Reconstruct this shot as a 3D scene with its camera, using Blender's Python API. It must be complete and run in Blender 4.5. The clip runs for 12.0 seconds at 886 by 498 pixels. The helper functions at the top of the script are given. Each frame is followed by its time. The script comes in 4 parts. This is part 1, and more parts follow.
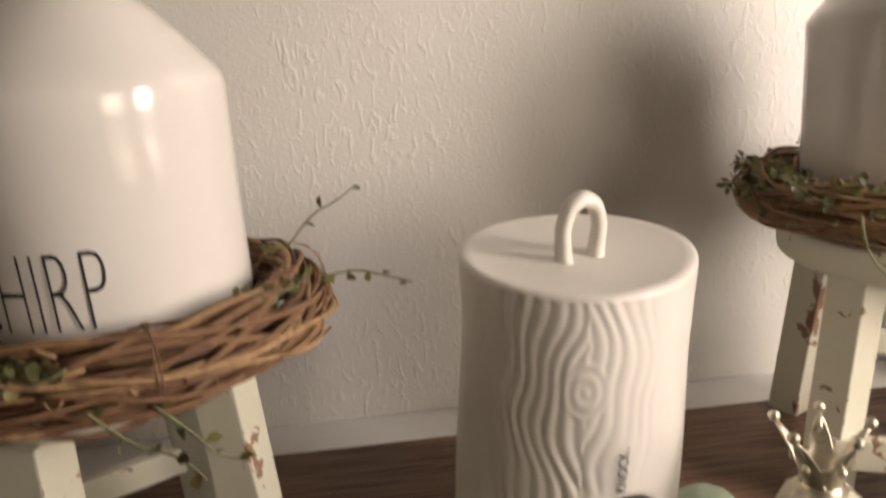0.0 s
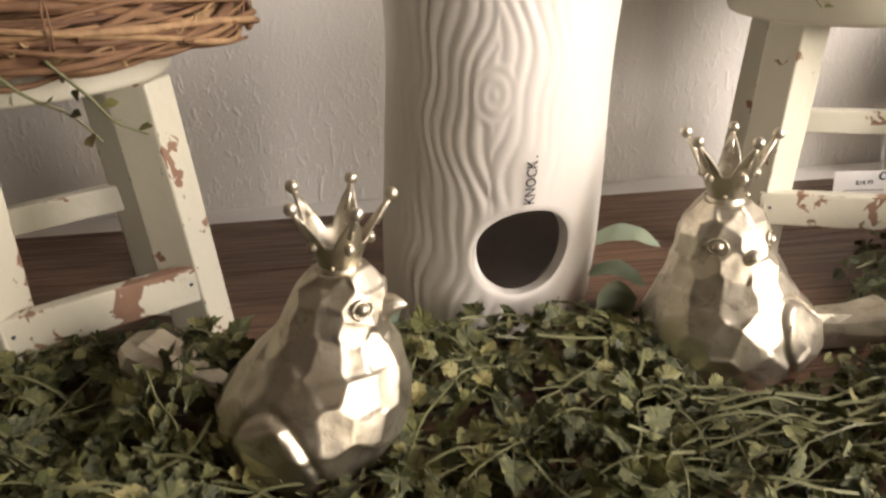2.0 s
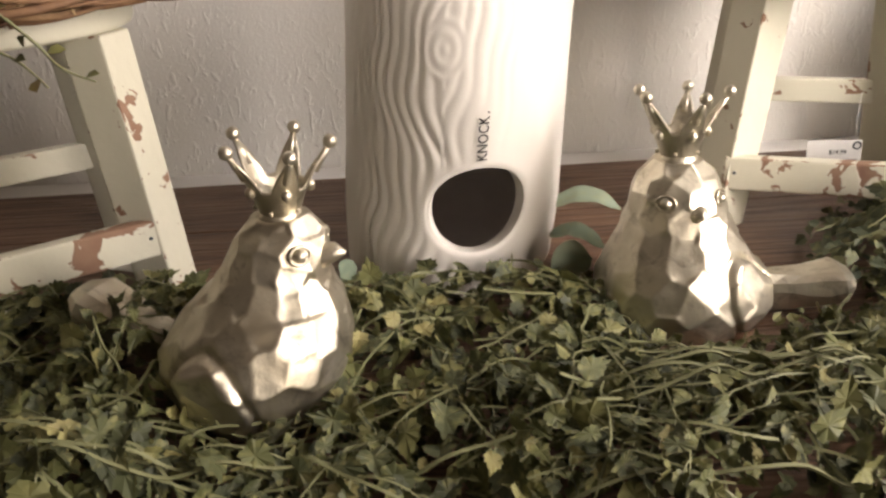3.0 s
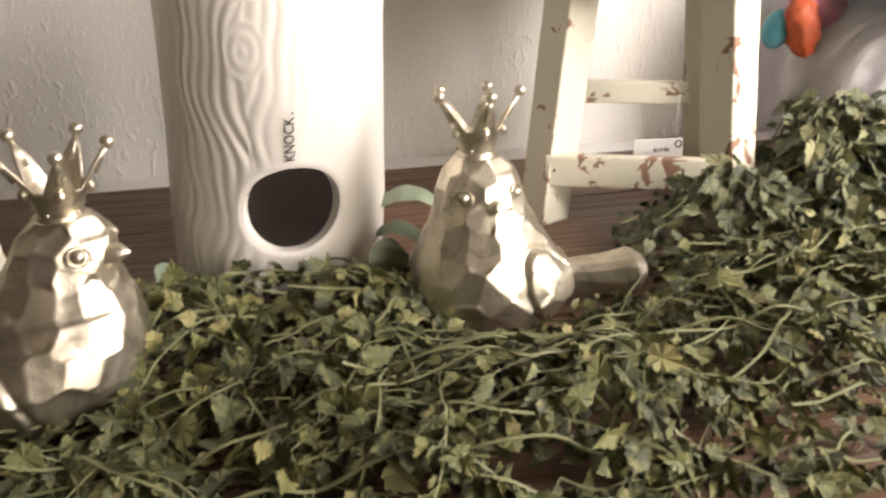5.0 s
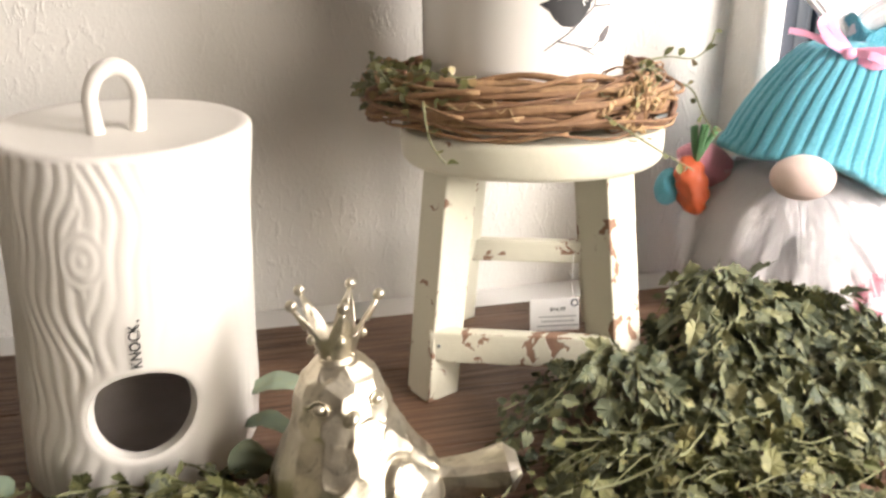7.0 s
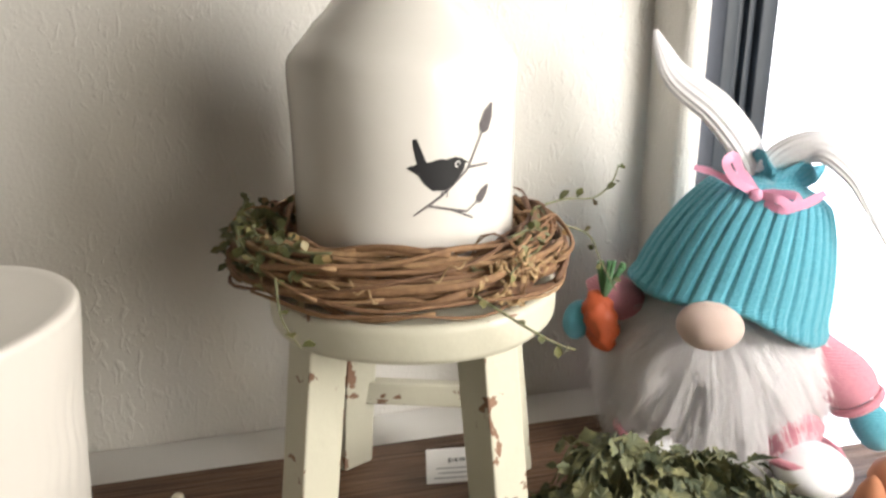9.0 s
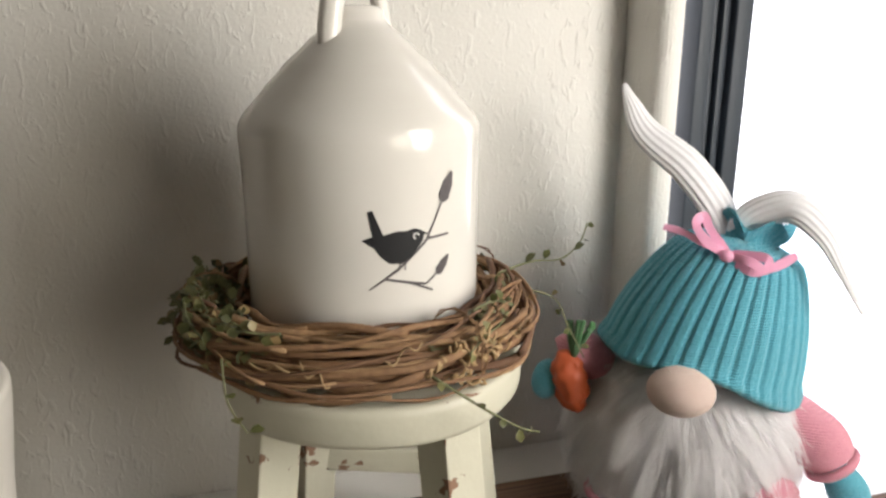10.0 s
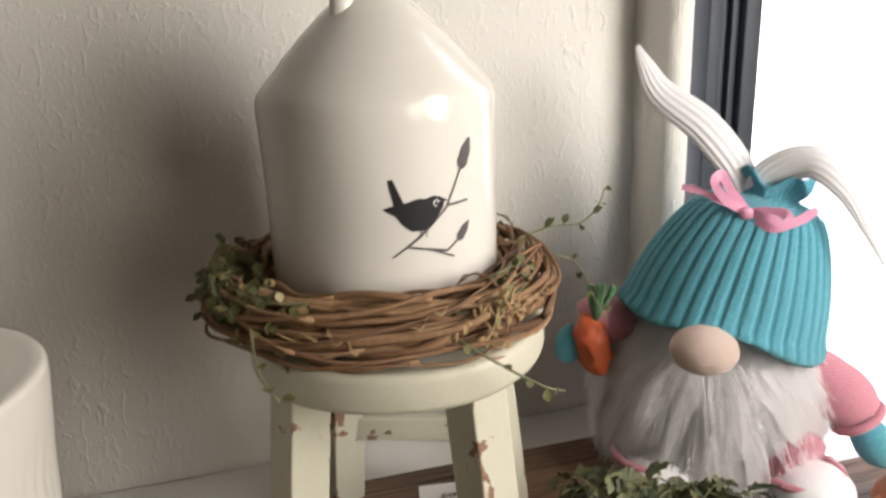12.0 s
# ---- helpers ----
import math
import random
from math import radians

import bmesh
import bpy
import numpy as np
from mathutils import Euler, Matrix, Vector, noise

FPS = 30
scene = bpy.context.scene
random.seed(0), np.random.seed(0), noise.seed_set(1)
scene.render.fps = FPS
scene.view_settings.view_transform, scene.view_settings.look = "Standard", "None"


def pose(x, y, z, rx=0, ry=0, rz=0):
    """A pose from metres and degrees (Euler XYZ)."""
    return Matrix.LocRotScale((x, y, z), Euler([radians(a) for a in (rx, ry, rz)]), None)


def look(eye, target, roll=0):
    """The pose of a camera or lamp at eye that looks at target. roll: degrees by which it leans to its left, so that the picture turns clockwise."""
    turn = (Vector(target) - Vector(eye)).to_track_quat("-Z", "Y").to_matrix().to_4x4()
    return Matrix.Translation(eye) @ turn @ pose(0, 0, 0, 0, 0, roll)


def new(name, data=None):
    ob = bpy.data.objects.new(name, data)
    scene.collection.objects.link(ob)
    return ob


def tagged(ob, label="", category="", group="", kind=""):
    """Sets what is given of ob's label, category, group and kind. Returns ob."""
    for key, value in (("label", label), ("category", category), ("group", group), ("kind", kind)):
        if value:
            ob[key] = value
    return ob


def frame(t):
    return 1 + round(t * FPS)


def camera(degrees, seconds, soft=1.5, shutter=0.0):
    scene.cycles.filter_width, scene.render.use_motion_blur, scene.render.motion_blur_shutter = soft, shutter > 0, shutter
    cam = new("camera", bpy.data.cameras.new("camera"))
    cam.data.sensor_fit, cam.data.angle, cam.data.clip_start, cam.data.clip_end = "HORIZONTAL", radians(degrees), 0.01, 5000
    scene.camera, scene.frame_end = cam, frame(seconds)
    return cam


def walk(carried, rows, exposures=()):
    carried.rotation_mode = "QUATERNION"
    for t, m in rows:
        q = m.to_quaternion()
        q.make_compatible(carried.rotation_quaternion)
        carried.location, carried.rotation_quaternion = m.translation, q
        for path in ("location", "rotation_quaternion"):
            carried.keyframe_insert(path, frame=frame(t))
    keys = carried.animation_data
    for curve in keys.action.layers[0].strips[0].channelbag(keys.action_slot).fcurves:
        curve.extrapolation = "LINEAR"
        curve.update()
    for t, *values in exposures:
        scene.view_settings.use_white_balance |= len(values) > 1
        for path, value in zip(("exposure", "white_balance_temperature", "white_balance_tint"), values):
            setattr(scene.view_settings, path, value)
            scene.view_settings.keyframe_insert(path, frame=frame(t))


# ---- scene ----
cam = camera(62.0, 12.0, soft=2.5, shutter=0.5)
PATH = [
    (0, (-0.088, -0.66, 0.389), (0.035, 1.256, -0.173), -4.5),
    (0.5, (-0.068, -0.672, 0.339), (0.042, 1.22, -0.302), -3.9),
    (1, (-0.057, -0.679, 0.315), (0.064, 1.176, -0.423), -3.4),
    (1.5, (-0.045, -0.694, 0.294), (0.06, 1.134, -0.51), -3.2),
    (2, (-0.039, -0.703, 0.28), (0.04, 1.108, -0.565), -3.3),
    (2.5, (-0.021, -0.71, 0.268), (0.028, 1.088, -0.607), -3.2),
    (2.7, (-0.012, -0.712, 0.266), (0.028, 1.083, -0.615), -3.0),
    (4.3, (0.032, -0.743, 0.249), (0.221, 1.044, -0.63), -2.1),
    (4.5, (0.046, -0.746, 0.249), (0.26, 1.038, -0.628), -2.0),
    (5, (0.068, -0.738, 0.257), (0.325, 1.048, -0.605), -1.8),
    (5.5, (0.093, -0.738, 0.27), (0.389, 1.062, -0.55), -1.5),
    (6, (0.113, -0.733, 0.288), (0.454, 1.084, -0.475), -1.6),
    (6.5, (0.123, -0.717, 0.303), (0.49, 1.119, -0.4), -1.3),
    (7, (0.138, -0.702, 0.319), (0.528, 1.145, -0.341), -1.0),
    (7.5, (0.166, -0.692, 0.336), (0.575, 1.165, -0.285), -1.2),
    (7.7, (0.18, -0.688, 0.343), (0.595, 1.171, -0.265), -1.2),
    (9.5, (0.241, -0.626, 0.414), (0.737, 1.229, -0.145), -0.1),
    (10, (0.251, -0.615, 0.426), (0.774, 1.24, -0.107), 0.0),
    (10.5, (0.247, -0.604, 0.438), (0.783, 1.248, -0.093), -0.2),
    (11, (0.256, -0.604, 0.446), (0.788, 1.246, -0.094), -1.0),
    (11.5, (0.257, -0.612, 0.44), (0.764, 1.24, -0.12), -1.9),
    (12, (0.245, -0.62, 0.419), (0.725, 1.231, -0.166), -2.6),
]
walk(cam, [(t, look(eye, target, roll)) for t, eye, target, roll in PATH],
     exposures=[(0, 0.15, 7100, 19), (0.5, 0.22, 7000, 18), (1.0, 0.36, 6900, 17), (2.5, 0.6, 6850, 18), (4.5, 0.75, 6700, 17), (5.5, 0.8, 6650, 16), (6.5, 0.85, 6600, 15), (7.5, 0.78, 6500, 14),
                (9.5, -0.22, 6450, 10), (10, -0.46, 6450, 10), (10.5, -0.55, 6450, 10), (11.5, -0.58, 6500, 11), (12, -0.42, 6550, 12)])

# ---- light ----
world = bpy.data.worlds.new("world")
scene.world = world
world.use_nodes = True
wn = world.node_tree
sky = wn.nodes.new("ShaderNodeTexSky")
sky.sky_type, sky.sun_disc = "NISHITA", False
sky.sun_elevation, sky.sun_rotation = radians(38), radians(120)
wn.links.new(sky.outputs["Color"], wn.nodes["Background"].inputs["Color"])
wn.nodes["Background"].inputs["Strength"].default_value = 0.06


def area_lamp(name, m, sx, sy, watts, colour):
    d = bpy.data.lights.new(name, "AREA")
    d.shape, d.size, d.size_y, d.energy, d.color = "RECTANGLE", sx, sy, watts, colour
    ob = new(name, d)
    ob.matrix_world = m
    return ob


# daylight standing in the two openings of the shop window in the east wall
area_lamp("window_daylight", look((1.0, -0.755, 0.52), (0.3, 0.05, 0.22)), 0.31, 0.60, 14.5, (1.0, 0.945, 0.86))
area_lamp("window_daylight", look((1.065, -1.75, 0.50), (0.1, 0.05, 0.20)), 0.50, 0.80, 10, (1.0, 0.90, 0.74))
# ceiling lamp of the shop
area_lamp("ceiling_lamp", look((-0.55, -2.0, 1.86), (-0.4, -1.0, 0)), 0.5, 0.5, 0.9, (1.0, 0.79, 0.50))


# ---- materials ----
def material(name, colour, rough=0.5, metal=0.0, coat=0.0):
    m = bpy.data.materials.new(name)
    m.use_nodes = True
    b = m.node_tree.nodes["Principled BSDF"]
    b.inputs["Base Color"].default_value = (*colour, 1)
    b.inputs["Roughness"].default_value = rough
    b.inputs["Metallic"].default_value = metal
    b.inputs["Coat Weight"].default_value = coat
    b.inputs["Coat Roughness"].default_value = 0.06
    return m


class Nodes:
    """Short hand for building a node tree."""

    def __init__(self, m):
        self.t = m.node_tree
        self.b = self.t.nodes["Principled BSDF"]
        self.co = self.t.nodes.new("ShaderNodeTexCoord").outputs["Object"]

    def link(self, a, b):
        self.t.links.new(a, b)

    def mapping(self, scale=(1, 1, 1), turn=(0, 0, 0)):
        n = self.t.nodes.new("ShaderNodeMapping")
        n.inputs["Scale"].default_value = scale
        n.inputs["Rotation"].default_value = turn
        self.link(self.co, n.inputs["Vector"])
        return n.outputs["Vector"]

    def noise(self, scale, detail=4, vec=None, distort=0.0, rough=0.5):
        n = self.t.nodes.new("ShaderNodeTexNoise")
        n.inputs["Scale"].default_value, n.inputs["Detail"].default_value = scale, detail
        n.inputs["Distortion"].default_value, n.inputs["Roughness"].default_value = distort, rough
        self.link(vec or self.co, n.inputs["Vector"])
        return n.outputs["Fac"]

    def ramp(self, fac, *stops):
        n = self.t.nodes.new("ShaderNodeValToRGB")
        e = n.color_ramp.elements
        while len(e) < len(stops):
            e.new(0.5)
        for el, (p, c) in zip(e, stops):
            el.position = p
            el.color = (c, c, c, 1) if isinstance(c, (int, float)) else (*c, 1)
        self.link(fac, n.inputs["Fac"])
        return n.outputs["Color"]

    def mix(self, fac, a, b, mode="MIX"):
        n = self.t.nodes.new("ShaderNodeMix")
        n.data_type, n.blend_type = "RGBA", mode
        for sock, v in ((n.inputs[0], fac), (n.inputs[6], a), (n.inputs[7], b)):
            if isinstance(v, (int, float)):
                sock.default_value = v
            elif isinstance(v, tuple):
                sock.default_value = (*v, 1)
            else:
                self.link(v, sock)
        return n.outputs[2]

    def maths(self, op, a, b=0.0):
        n = self.t.nodes.new("ShaderNodeMath")
        n.operation = op
        for sock, v in zip(n.inputs, (a, b)):
            if isinstance(v, (int, float)):
                sock.default_value = v
            else:
                self.link(v, sock)
        return n.outputs[0]

    def bump(self, height, strength=0.3, distance=0.002):
        n = self.t.nodes.new("ShaderNodeBump")
        n.inputs["Strength"].default_value, n.inputs["Distance"].default_value = strength, distance
        self.link(height, n.inputs["Height"])
        self.link(n.outputs["Normal"], self.b.inputs["Normal"])

    def colour(self, c):
        self.link(c, self.b.inputs["Base Color"])

    def rough(self, r):
        self.link(r, self.b.inputs["Roughness"])

    def island(self):
        return self.t.nodes.new("ShaderNodeNewGeometry").outputs["Random Per Island"]

    def random(self):
        return self.t.nodes.new("ShaderNodeObjectInfo").outputs["Random"]


def plaster():
    m = material("wall_plaster", (0.74, 0.72, 0.68), 0.55)
    n = Nodes(m)
    strokes = n.ramp(n.noise(120, 4, n.mapping((1, 1, 0.45)), 0.8), (0.54, 0.0), (0.72, 1.0))
    patches = n.noise(6, 3)
    fine = n.noise(260, 3)
    gate = n.ramp(patches, (0.38, 0.15), (0.6, 1.0))
    h = n.maths("ADD", n.maths("MULTIPLY", strokes, gate), n.maths("MULTIPLY", fine, 0.35))
    n.bump(h, 0.55, 0.0024)
    n.colour(n.mix(n.noise(9, 5), (0.70, 0.68, 0.64), (0.78, 0.765, 0.73)))
    return m


def white_gloss():
    m = material("glazed_ceramic", (0.80, 0.78, 0.73), 0.13, coat=0.2)
    n = Nodes(m)
    n.colour(n.mix(n.noise(14, 4), (0.68, 0.655, 0.61), (0.75, 0.73, 0.69)))
    n.bump(n.noise(22, 2), 0.16, 0.005)
    return m


def white_satin():
    m = material("satin_ceramic", (0.8, 0.77, 0.73), 0.38, coat=0.1)
    n = Nodes(m)
    n.colour(n.mix(n.noise(16, 4), (0.69, 0.66, 0.61), (0.75, 0.72, 0.675)))
    n.bump(n.noise(60, 3), 0.08, 0.002)
    return m


def chipped_paint(name, edge_at, scale):
    m = material(name, (0.60, 0.58, 0.47), 0.5)
    n = Nodes(m)
    point = n.t.nodes.new("ShaderNodeNewGeometry").outputs["Pointiness"]
    edge = n.ramp(point, (0.52, 0.0), (0.60, 0.30))
    chips = n.maths("ADD", n.noise(scale, 4, None, 0.5, 0.6), edge)
    chip = n.ramp(chips, (edge_at, 0.0), (edge_at + 0.012, 1.0))
    tint = n.mix(n.noise(9, 4), (0.53, 0.515, 0.41), (0.65, 0.63, 0.52))
    n.colour(n.mix(chip, tint, n.mix(n.noise(60, 3), (0.19, 0.095, 0.06), (0.31, 0.20, 0.135))))
    n.bump(n.maths("SUBTRACT", n.noise(90, 3), chip), 0.35, 0.0015)
    n.rough(n.mix(chip, (0.45,) * 3, (0.8,) * 3))
    return m


def table_wood():
    m = material("brown_ribbed_wood", (0.16, 0.09, 0.05), 0.5)
    n = Nodes(m)
    grain = n.noise(5, 8, n.mapping((1.2, 26, 26)), 1.0, 0.62)
    fine = n.noise(12, 5, n.mapping((0.7, 24, 24)), 0.6)
    c = n.mix(grain, (0.07, 0.036, 0.021), (0.24, 0.135, 0.08))
    n.colour(n.mix(n.ramp(fine, (0.44, 0.0), (0.66, 0.8)), c, (0.035, 0.018, 0.011)))
    n.bump(n.maths("ADD", grain, fine), 0.45, 0.003)
    n.rough(n.ramp(fine, (0.3, 0.42), (0.7, 0.62)))
    return m


def champagne_metal():
    m = material("champagne_metal_leaf", (0.72, 0.66, 0.50), 0.29, 1.0)
    n = Nodes(m)
    leaf = n.mix(n.ramp(n.noise(38, 5), (0.35, 0.0), (0.7, 1.0)), (0.53, 0.48, 0.375), (0.77, 0.725, 0.61))
    n.colour(n.mix(n.ramp(n.noise(70, 6, None, 0.6, 0.65), (0.52, 0.0), (0.70, 0.75)), leaf, (0.26, 0.225, 0.165)))
    n.rough(n.ramp(n.noise(55, 4), (0.3, 0.34), (0.75, 0.52)))
    n.bump(n.maths("ADD", n.noise(130, 4), n.noise(420, 3)), 0.16, 0.001)
    return m


def twig_bark():
    m = material("grapevine_bark", (0.26, 0.14, 0.07), 0.75)
    n = Nodes(m)
    base = n.ramp(n.random(), (0.0, (0.14, 0.07, 0.04)), (0.5, (0.35, 0.20, 0.095)), (1.0, (0.56, 0.37, 0.19)))
    n.colour(n.mix(n.noise(160, 4), base, (0.12, 0.06, 0.035)))
    n.bump(n.noise(240, 3), 0.6, 0.001)
    return m


def leaf_green(name, stops, rough=0.5, single=False):
    m = material(name, stops[0][1], rough)
    n = Nodes(m)
    base = n.ramp(n.random() if single else n.island(), *stops)
    pale = n.ramp(n.noise(150, 3), (0.50, 0.0), (0.66, 0.55))
    rim = n.t.nodes.new("ShaderNodeAttribute")
    rim.attribute_name = "rim"
    pale = n.maths("MULTIPLY", pale, n.ramp(rim.outputs["Fac"], (0.3, 0.35), (0.9, 1.0)))
    n.colour(n.mix(pale, base, (0.28, 0.265, 0.105)))
    n.bump(n.noise(300, 2), 0.2, 0.0006)
    n.b.inputs["Transmission Weight"].default_value = 0.0
    return m


def knit(name, dark, light, scale=420):
    m = material(name, light, 0.85)
    n = Nodes(m)
    w = n.t.nodes.new("ShaderNodeTexWave")
    w.wave_type, w.bands_direction = "BANDS", "Z"
    w.inputs["Scale"].default_value, w.inputs["Distortion"].default_value = scale * 0.34, 1.0
    w.inputs["Detail Scale"].default_value = 40
    n.link(n.co, w.inputs["Vector"])
    n.colour(n.mix(n.noise(scale, 2), dark, light))
    n.bump(n.maths("ADD", w.outputs["Fac"], n.noise(scale * 1.5, 2)), 0.8, 0.0011)
    n.b.inputs["Sheen Weight"].default_value = 0.25
    return m


def plain(name, c, rough=0.6, spread=0.12, scale=40):
    m = material(name, c, rough)
    n = Nodes(m)
    n.colour(n.mix(n.noise(scale, 4), tuple(v * (1 - spread) for v in c), tuple(min(1, v * (1 + spread)) for v in c)))
    n.bump(n.noise(scale * 6, 3), 0.1, 0.001)
    return m


PLASTER, GLOSS, SATIN, WOOD = plaster(), white_gloss(), white_satin(), table_wood()
PAINT, WORN_PAINT = chipped_paint("chipped_cream_paint", 0.79, 34), chipped_paint("badly_chipped_cream_paint", 0.705, 30)
WORN_SEAT = chipped_paint("worn_cream_paint", 0.695, 24)
METAL, BARK = champagne_metal(), twig_bark()
IVY = leaf_green("ivy_leaf", [(0.0, (0.028, 0.034, 0.014)), (0.40, (0.056, 0.064, 0.022)), (0.75, (0.100, 0.108, 0.036)), (0.92, (0.145, 0.14, 0.05)), (1.0, (0.235, 0.21, 0.085))], 0.64)
DUSTY_IVY = leaf_green("dusty_ivy_leaf", [(0.0, (0.045, 0.058, 0.034)), (0.40, (0.085, 0.102, 0.058)), (0.74, (0.135, 0.15, 0.085)), (0.92, (0.185, 0.19, 0.10)), (1.0, (0.25, 0.24, 0.12))], 0.66)
STEM = plain("ivy_stem", (0.17, 0.175, 0.085), 0.6)
SPRIG = leaf_green("sprig_leaf", [(0.0, (0.06, 0.065, 0.024)), (0.5, (0.115, 0.125, 0.042)), (0.8, (0.19, 0.175, 0.07)), (1.0, (0.28, 0.18, 0.08))], 0.5, True)
SAGE = leaf_green("sage_leaf", [(0.0, (0.16, 0.21, 0.15)), (1.0, (0.28, 0.34, 0.25))], 0.7, True)
TENDRIL = plain("dry_tendril", (0.42, 0.29, 0.15), 0.7)
WHITE = plain("white_paint", (0.80, 0.79, 0.77), 0.5, 0.04, 12)
DARK = plain("dark_window_frame", (0.035, 0.045, 0.06), 0.55, 0.25, 20)
INK = material("black_glaze", (0.02, 0.02, 0.022), 0.5)
INK.node_tree.nodes["Principled BSDF"].inputs["Specular IOR Level"].default_value = 0.2
HOLLOW = plain("unglazed_inside", (0.60, 0.555, 0.52), 0.8)
PAPER = plain("price_card", (0.78, 0.77, 0.75), 0.6, 0.03)
FLOORM = plain("shop_floor", (0.30, 0.26, 0.27), 0.6, 0.2, 8)
ROOMW = plain("room_paint", (0.17, 0.145, 0.115), 0.7, 0.05, 5)


# ---- building helpers ----
def finish(name, bm, mats, smooth=True):
    me = bpy.data.meshes.new(name)
    bm.normal_update()
    bm.to_mesh(me)
    bm.free()
    for m in mats if isinstance(mats, (list, tuple)) else [mats]:
        me.materials.append(m)
    if smooth:
        me.shade_smooth()
    return me


def part(name, bm, mats, parent=None, label="", smooth=True):
    ob = new(name, finish(name, bm, mats, smooth))
    ob.parent = parent
    return tagged(ob, label)


def thing(name, m, label, category, group=""):
    ob = new(name)
    ob.empty_display_size = 0.05
    ob.matrix_basis = m
    return tagged(ob, label, category, group)


def structure(name, bm, mats, label, category, smooth=False):
    return tagged(part(name, bm, mats, None, "", smooth), label, category, "", "structure")


def slab(bm, lo, hi, bevel=0.0, segs=2, m=None, index=0):
    vs = bmesh.ops.create_cube(bm, size=1)["verts"]
    lo, hi = Vector(lo), Vector(hi)
    for v in vs:
        v.co = Vector((lo[i] + (v.co[i] + 0.5) * (hi[i] - lo[i]) for i in range(3)))
        if m:
            v.co = m @ v.co
    faces = list({f for v in vs for f in v.link_faces})
    for f in faces:
        f.material_index = index
    if bevel:
        bmesh.ops.bevel(bm, geom=list({e for v in vs for e in v.link_edges}), offset=bevel, segments=segs, affect="EDGES", profile=0.6)
    return bm


def lathe(bm, profile, n=64, wobble=None, cap_low=True, cap_top=True, index=0):
    """Turns (radius, height) pairs about z. wobble(angle, z, r) gives a changed radius."""
    rings = []
    for r, z in profile:
        ring = []
        for i in range(n):
            a = 2 * math.pi * i / n
            q = wobble(a, z, r) if wobble else r
            ring.append(bm.verts.new((q * math.cos(a), q * math.sin(a), z)))
        rings.append(ring)
    for a, b in zip(rings, rings[1:]):
        for i in range(n):
            j = (i + 1) % n
            f = bm.faces.new((a[i], a[j], b[j], b[i]))
            f.material_index = index
    if cap_low:
        bm.faces.new(list(reversed(rings[0]))).material_index = index
    if cap_top:
        bm.faces.new(rings[-1]).material_index = index
    return bm


def tube(bm, pts, radius, n=6, index=0, flat=1.0):
    """A tube along points; radius is a number or a function of 0..1."""
    pts = [Vector(p) for p in pts]
    rings, side = [], None
    for k, p in enumerate(pts):
        d = (pts[min(k + 1, len(pts) - 1)] - pts[max(k - 1, 0)]).normalized()
        if side is None:
            side = d.orthogonal().normalized()
        side = (side - d * side.dot(d)).normalized()
        up = d.cross(side)
        r = radius(k / (len(pts) - 1)) if callable(radius) else radius
        rings.append([bm.verts.new(p + (side * math.cos(2 * math.pi * i / n) + up * flat * math.sin(2 * math.pi * i / n)) * r) for i in range(n)])
    for a, b in zip(rings, rings[1:]):
        for i in range(n):
            j = (i + 1) % n
            bm.faces.new((a[i], a[j], b[j], b[i])).material_index = index
    bm.faces.new(list(reversed(rings[0]))).material_index = index
    bm.faces.new(rings[-1]).material_index = index
    return bm


def ball(bm, centre, r, scale=(1, 1, 1), sub=2, index=0, m=None):
    vs = bmesh.ops.create_icosphere(bm, subdivisions=sub, radius=1)["verts"]
    for v in vs:
        v.co = Vector((v.co.x * r * scale[0], v.co.y * r * scale[1], v.co.z * r * scale[2]))
        if m:
            v.co = m @ v.co
        v.co += Vector(centre)
    for f in {f for v in vs for f in v.link_faces}:
        f.material_index = index
    return vs


def smooth_path(pts, k=6):
    """Points of a soft curve through pts."""
    pts = [Vector(p) for p in pts]
    out = []
    for i in range(len(pts) - 1):
        a, b, c, d = pts[max(i - 1, 0)], pts[i], pts[i + 1], pts[min(i + 2, len(pts) - 1)]
        for s in range(k):
            t = s / k
            out.append(0.5 * ((2 * b) + (c - a) * t + (2 * a - 5 * b + 4 * c - d) * t * t + (3 * b - a - 3 * c + d) * t ** 3))
    out.append(pts[-1])
    return out


def lettering(words, size, narrow=1.0, bold=0.0):
    """Flat letters as a bmesh in the x-y plane, centred."""
    cu = bpy.data.curves.new("letters", "FONT")
    cu.body, cu.size, cu.align_x, cu.align_y, cu.resolution_u, cu.offset = words, size, "CENTER", "CENTER", 3, bold
    ob = bpy.data.objects.new("letters", cu)
    me = ob.to_mesh()
    bm = bmesh.new()
    bm.from_mesh(me)
    ob.to_mesh_clear()
    bpy.data.objects.remove(ob)
    bpy.data.curves.remove(cu)
    for v in bm.verts:
        v.co.x *= narrow
    return bm


def wrap(bm, radius_at, angle, z, upright=False, lift=0.0006):
    """Lays a flat x-y shape on an upright round body; x runs round it, y up. upright: reads from below upwards."""
    bmesh.ops.triangulate(bm, faces=bm.faces[:])
    bmesh.ops.subdivide_edges(bm, edges=[e for e in bm.edges if e.calc_length() > 0.006], cuts=2)
    for v in bm.verts:
        x, y = (-v.co.y, v.co.x) if upright else (v.co.x, v.co.y)
        zz = z + y
        r = radius_at(zz)
        a = angle + x / r
        r += lift
        v.co = Vector((r * math.cos(a), r * math.sin(a), zz))
    return bm


# ---- setting ----
TABLE_Z, TABLE_FRONT, WALL_Y = 0.0, -0.491, 0.10

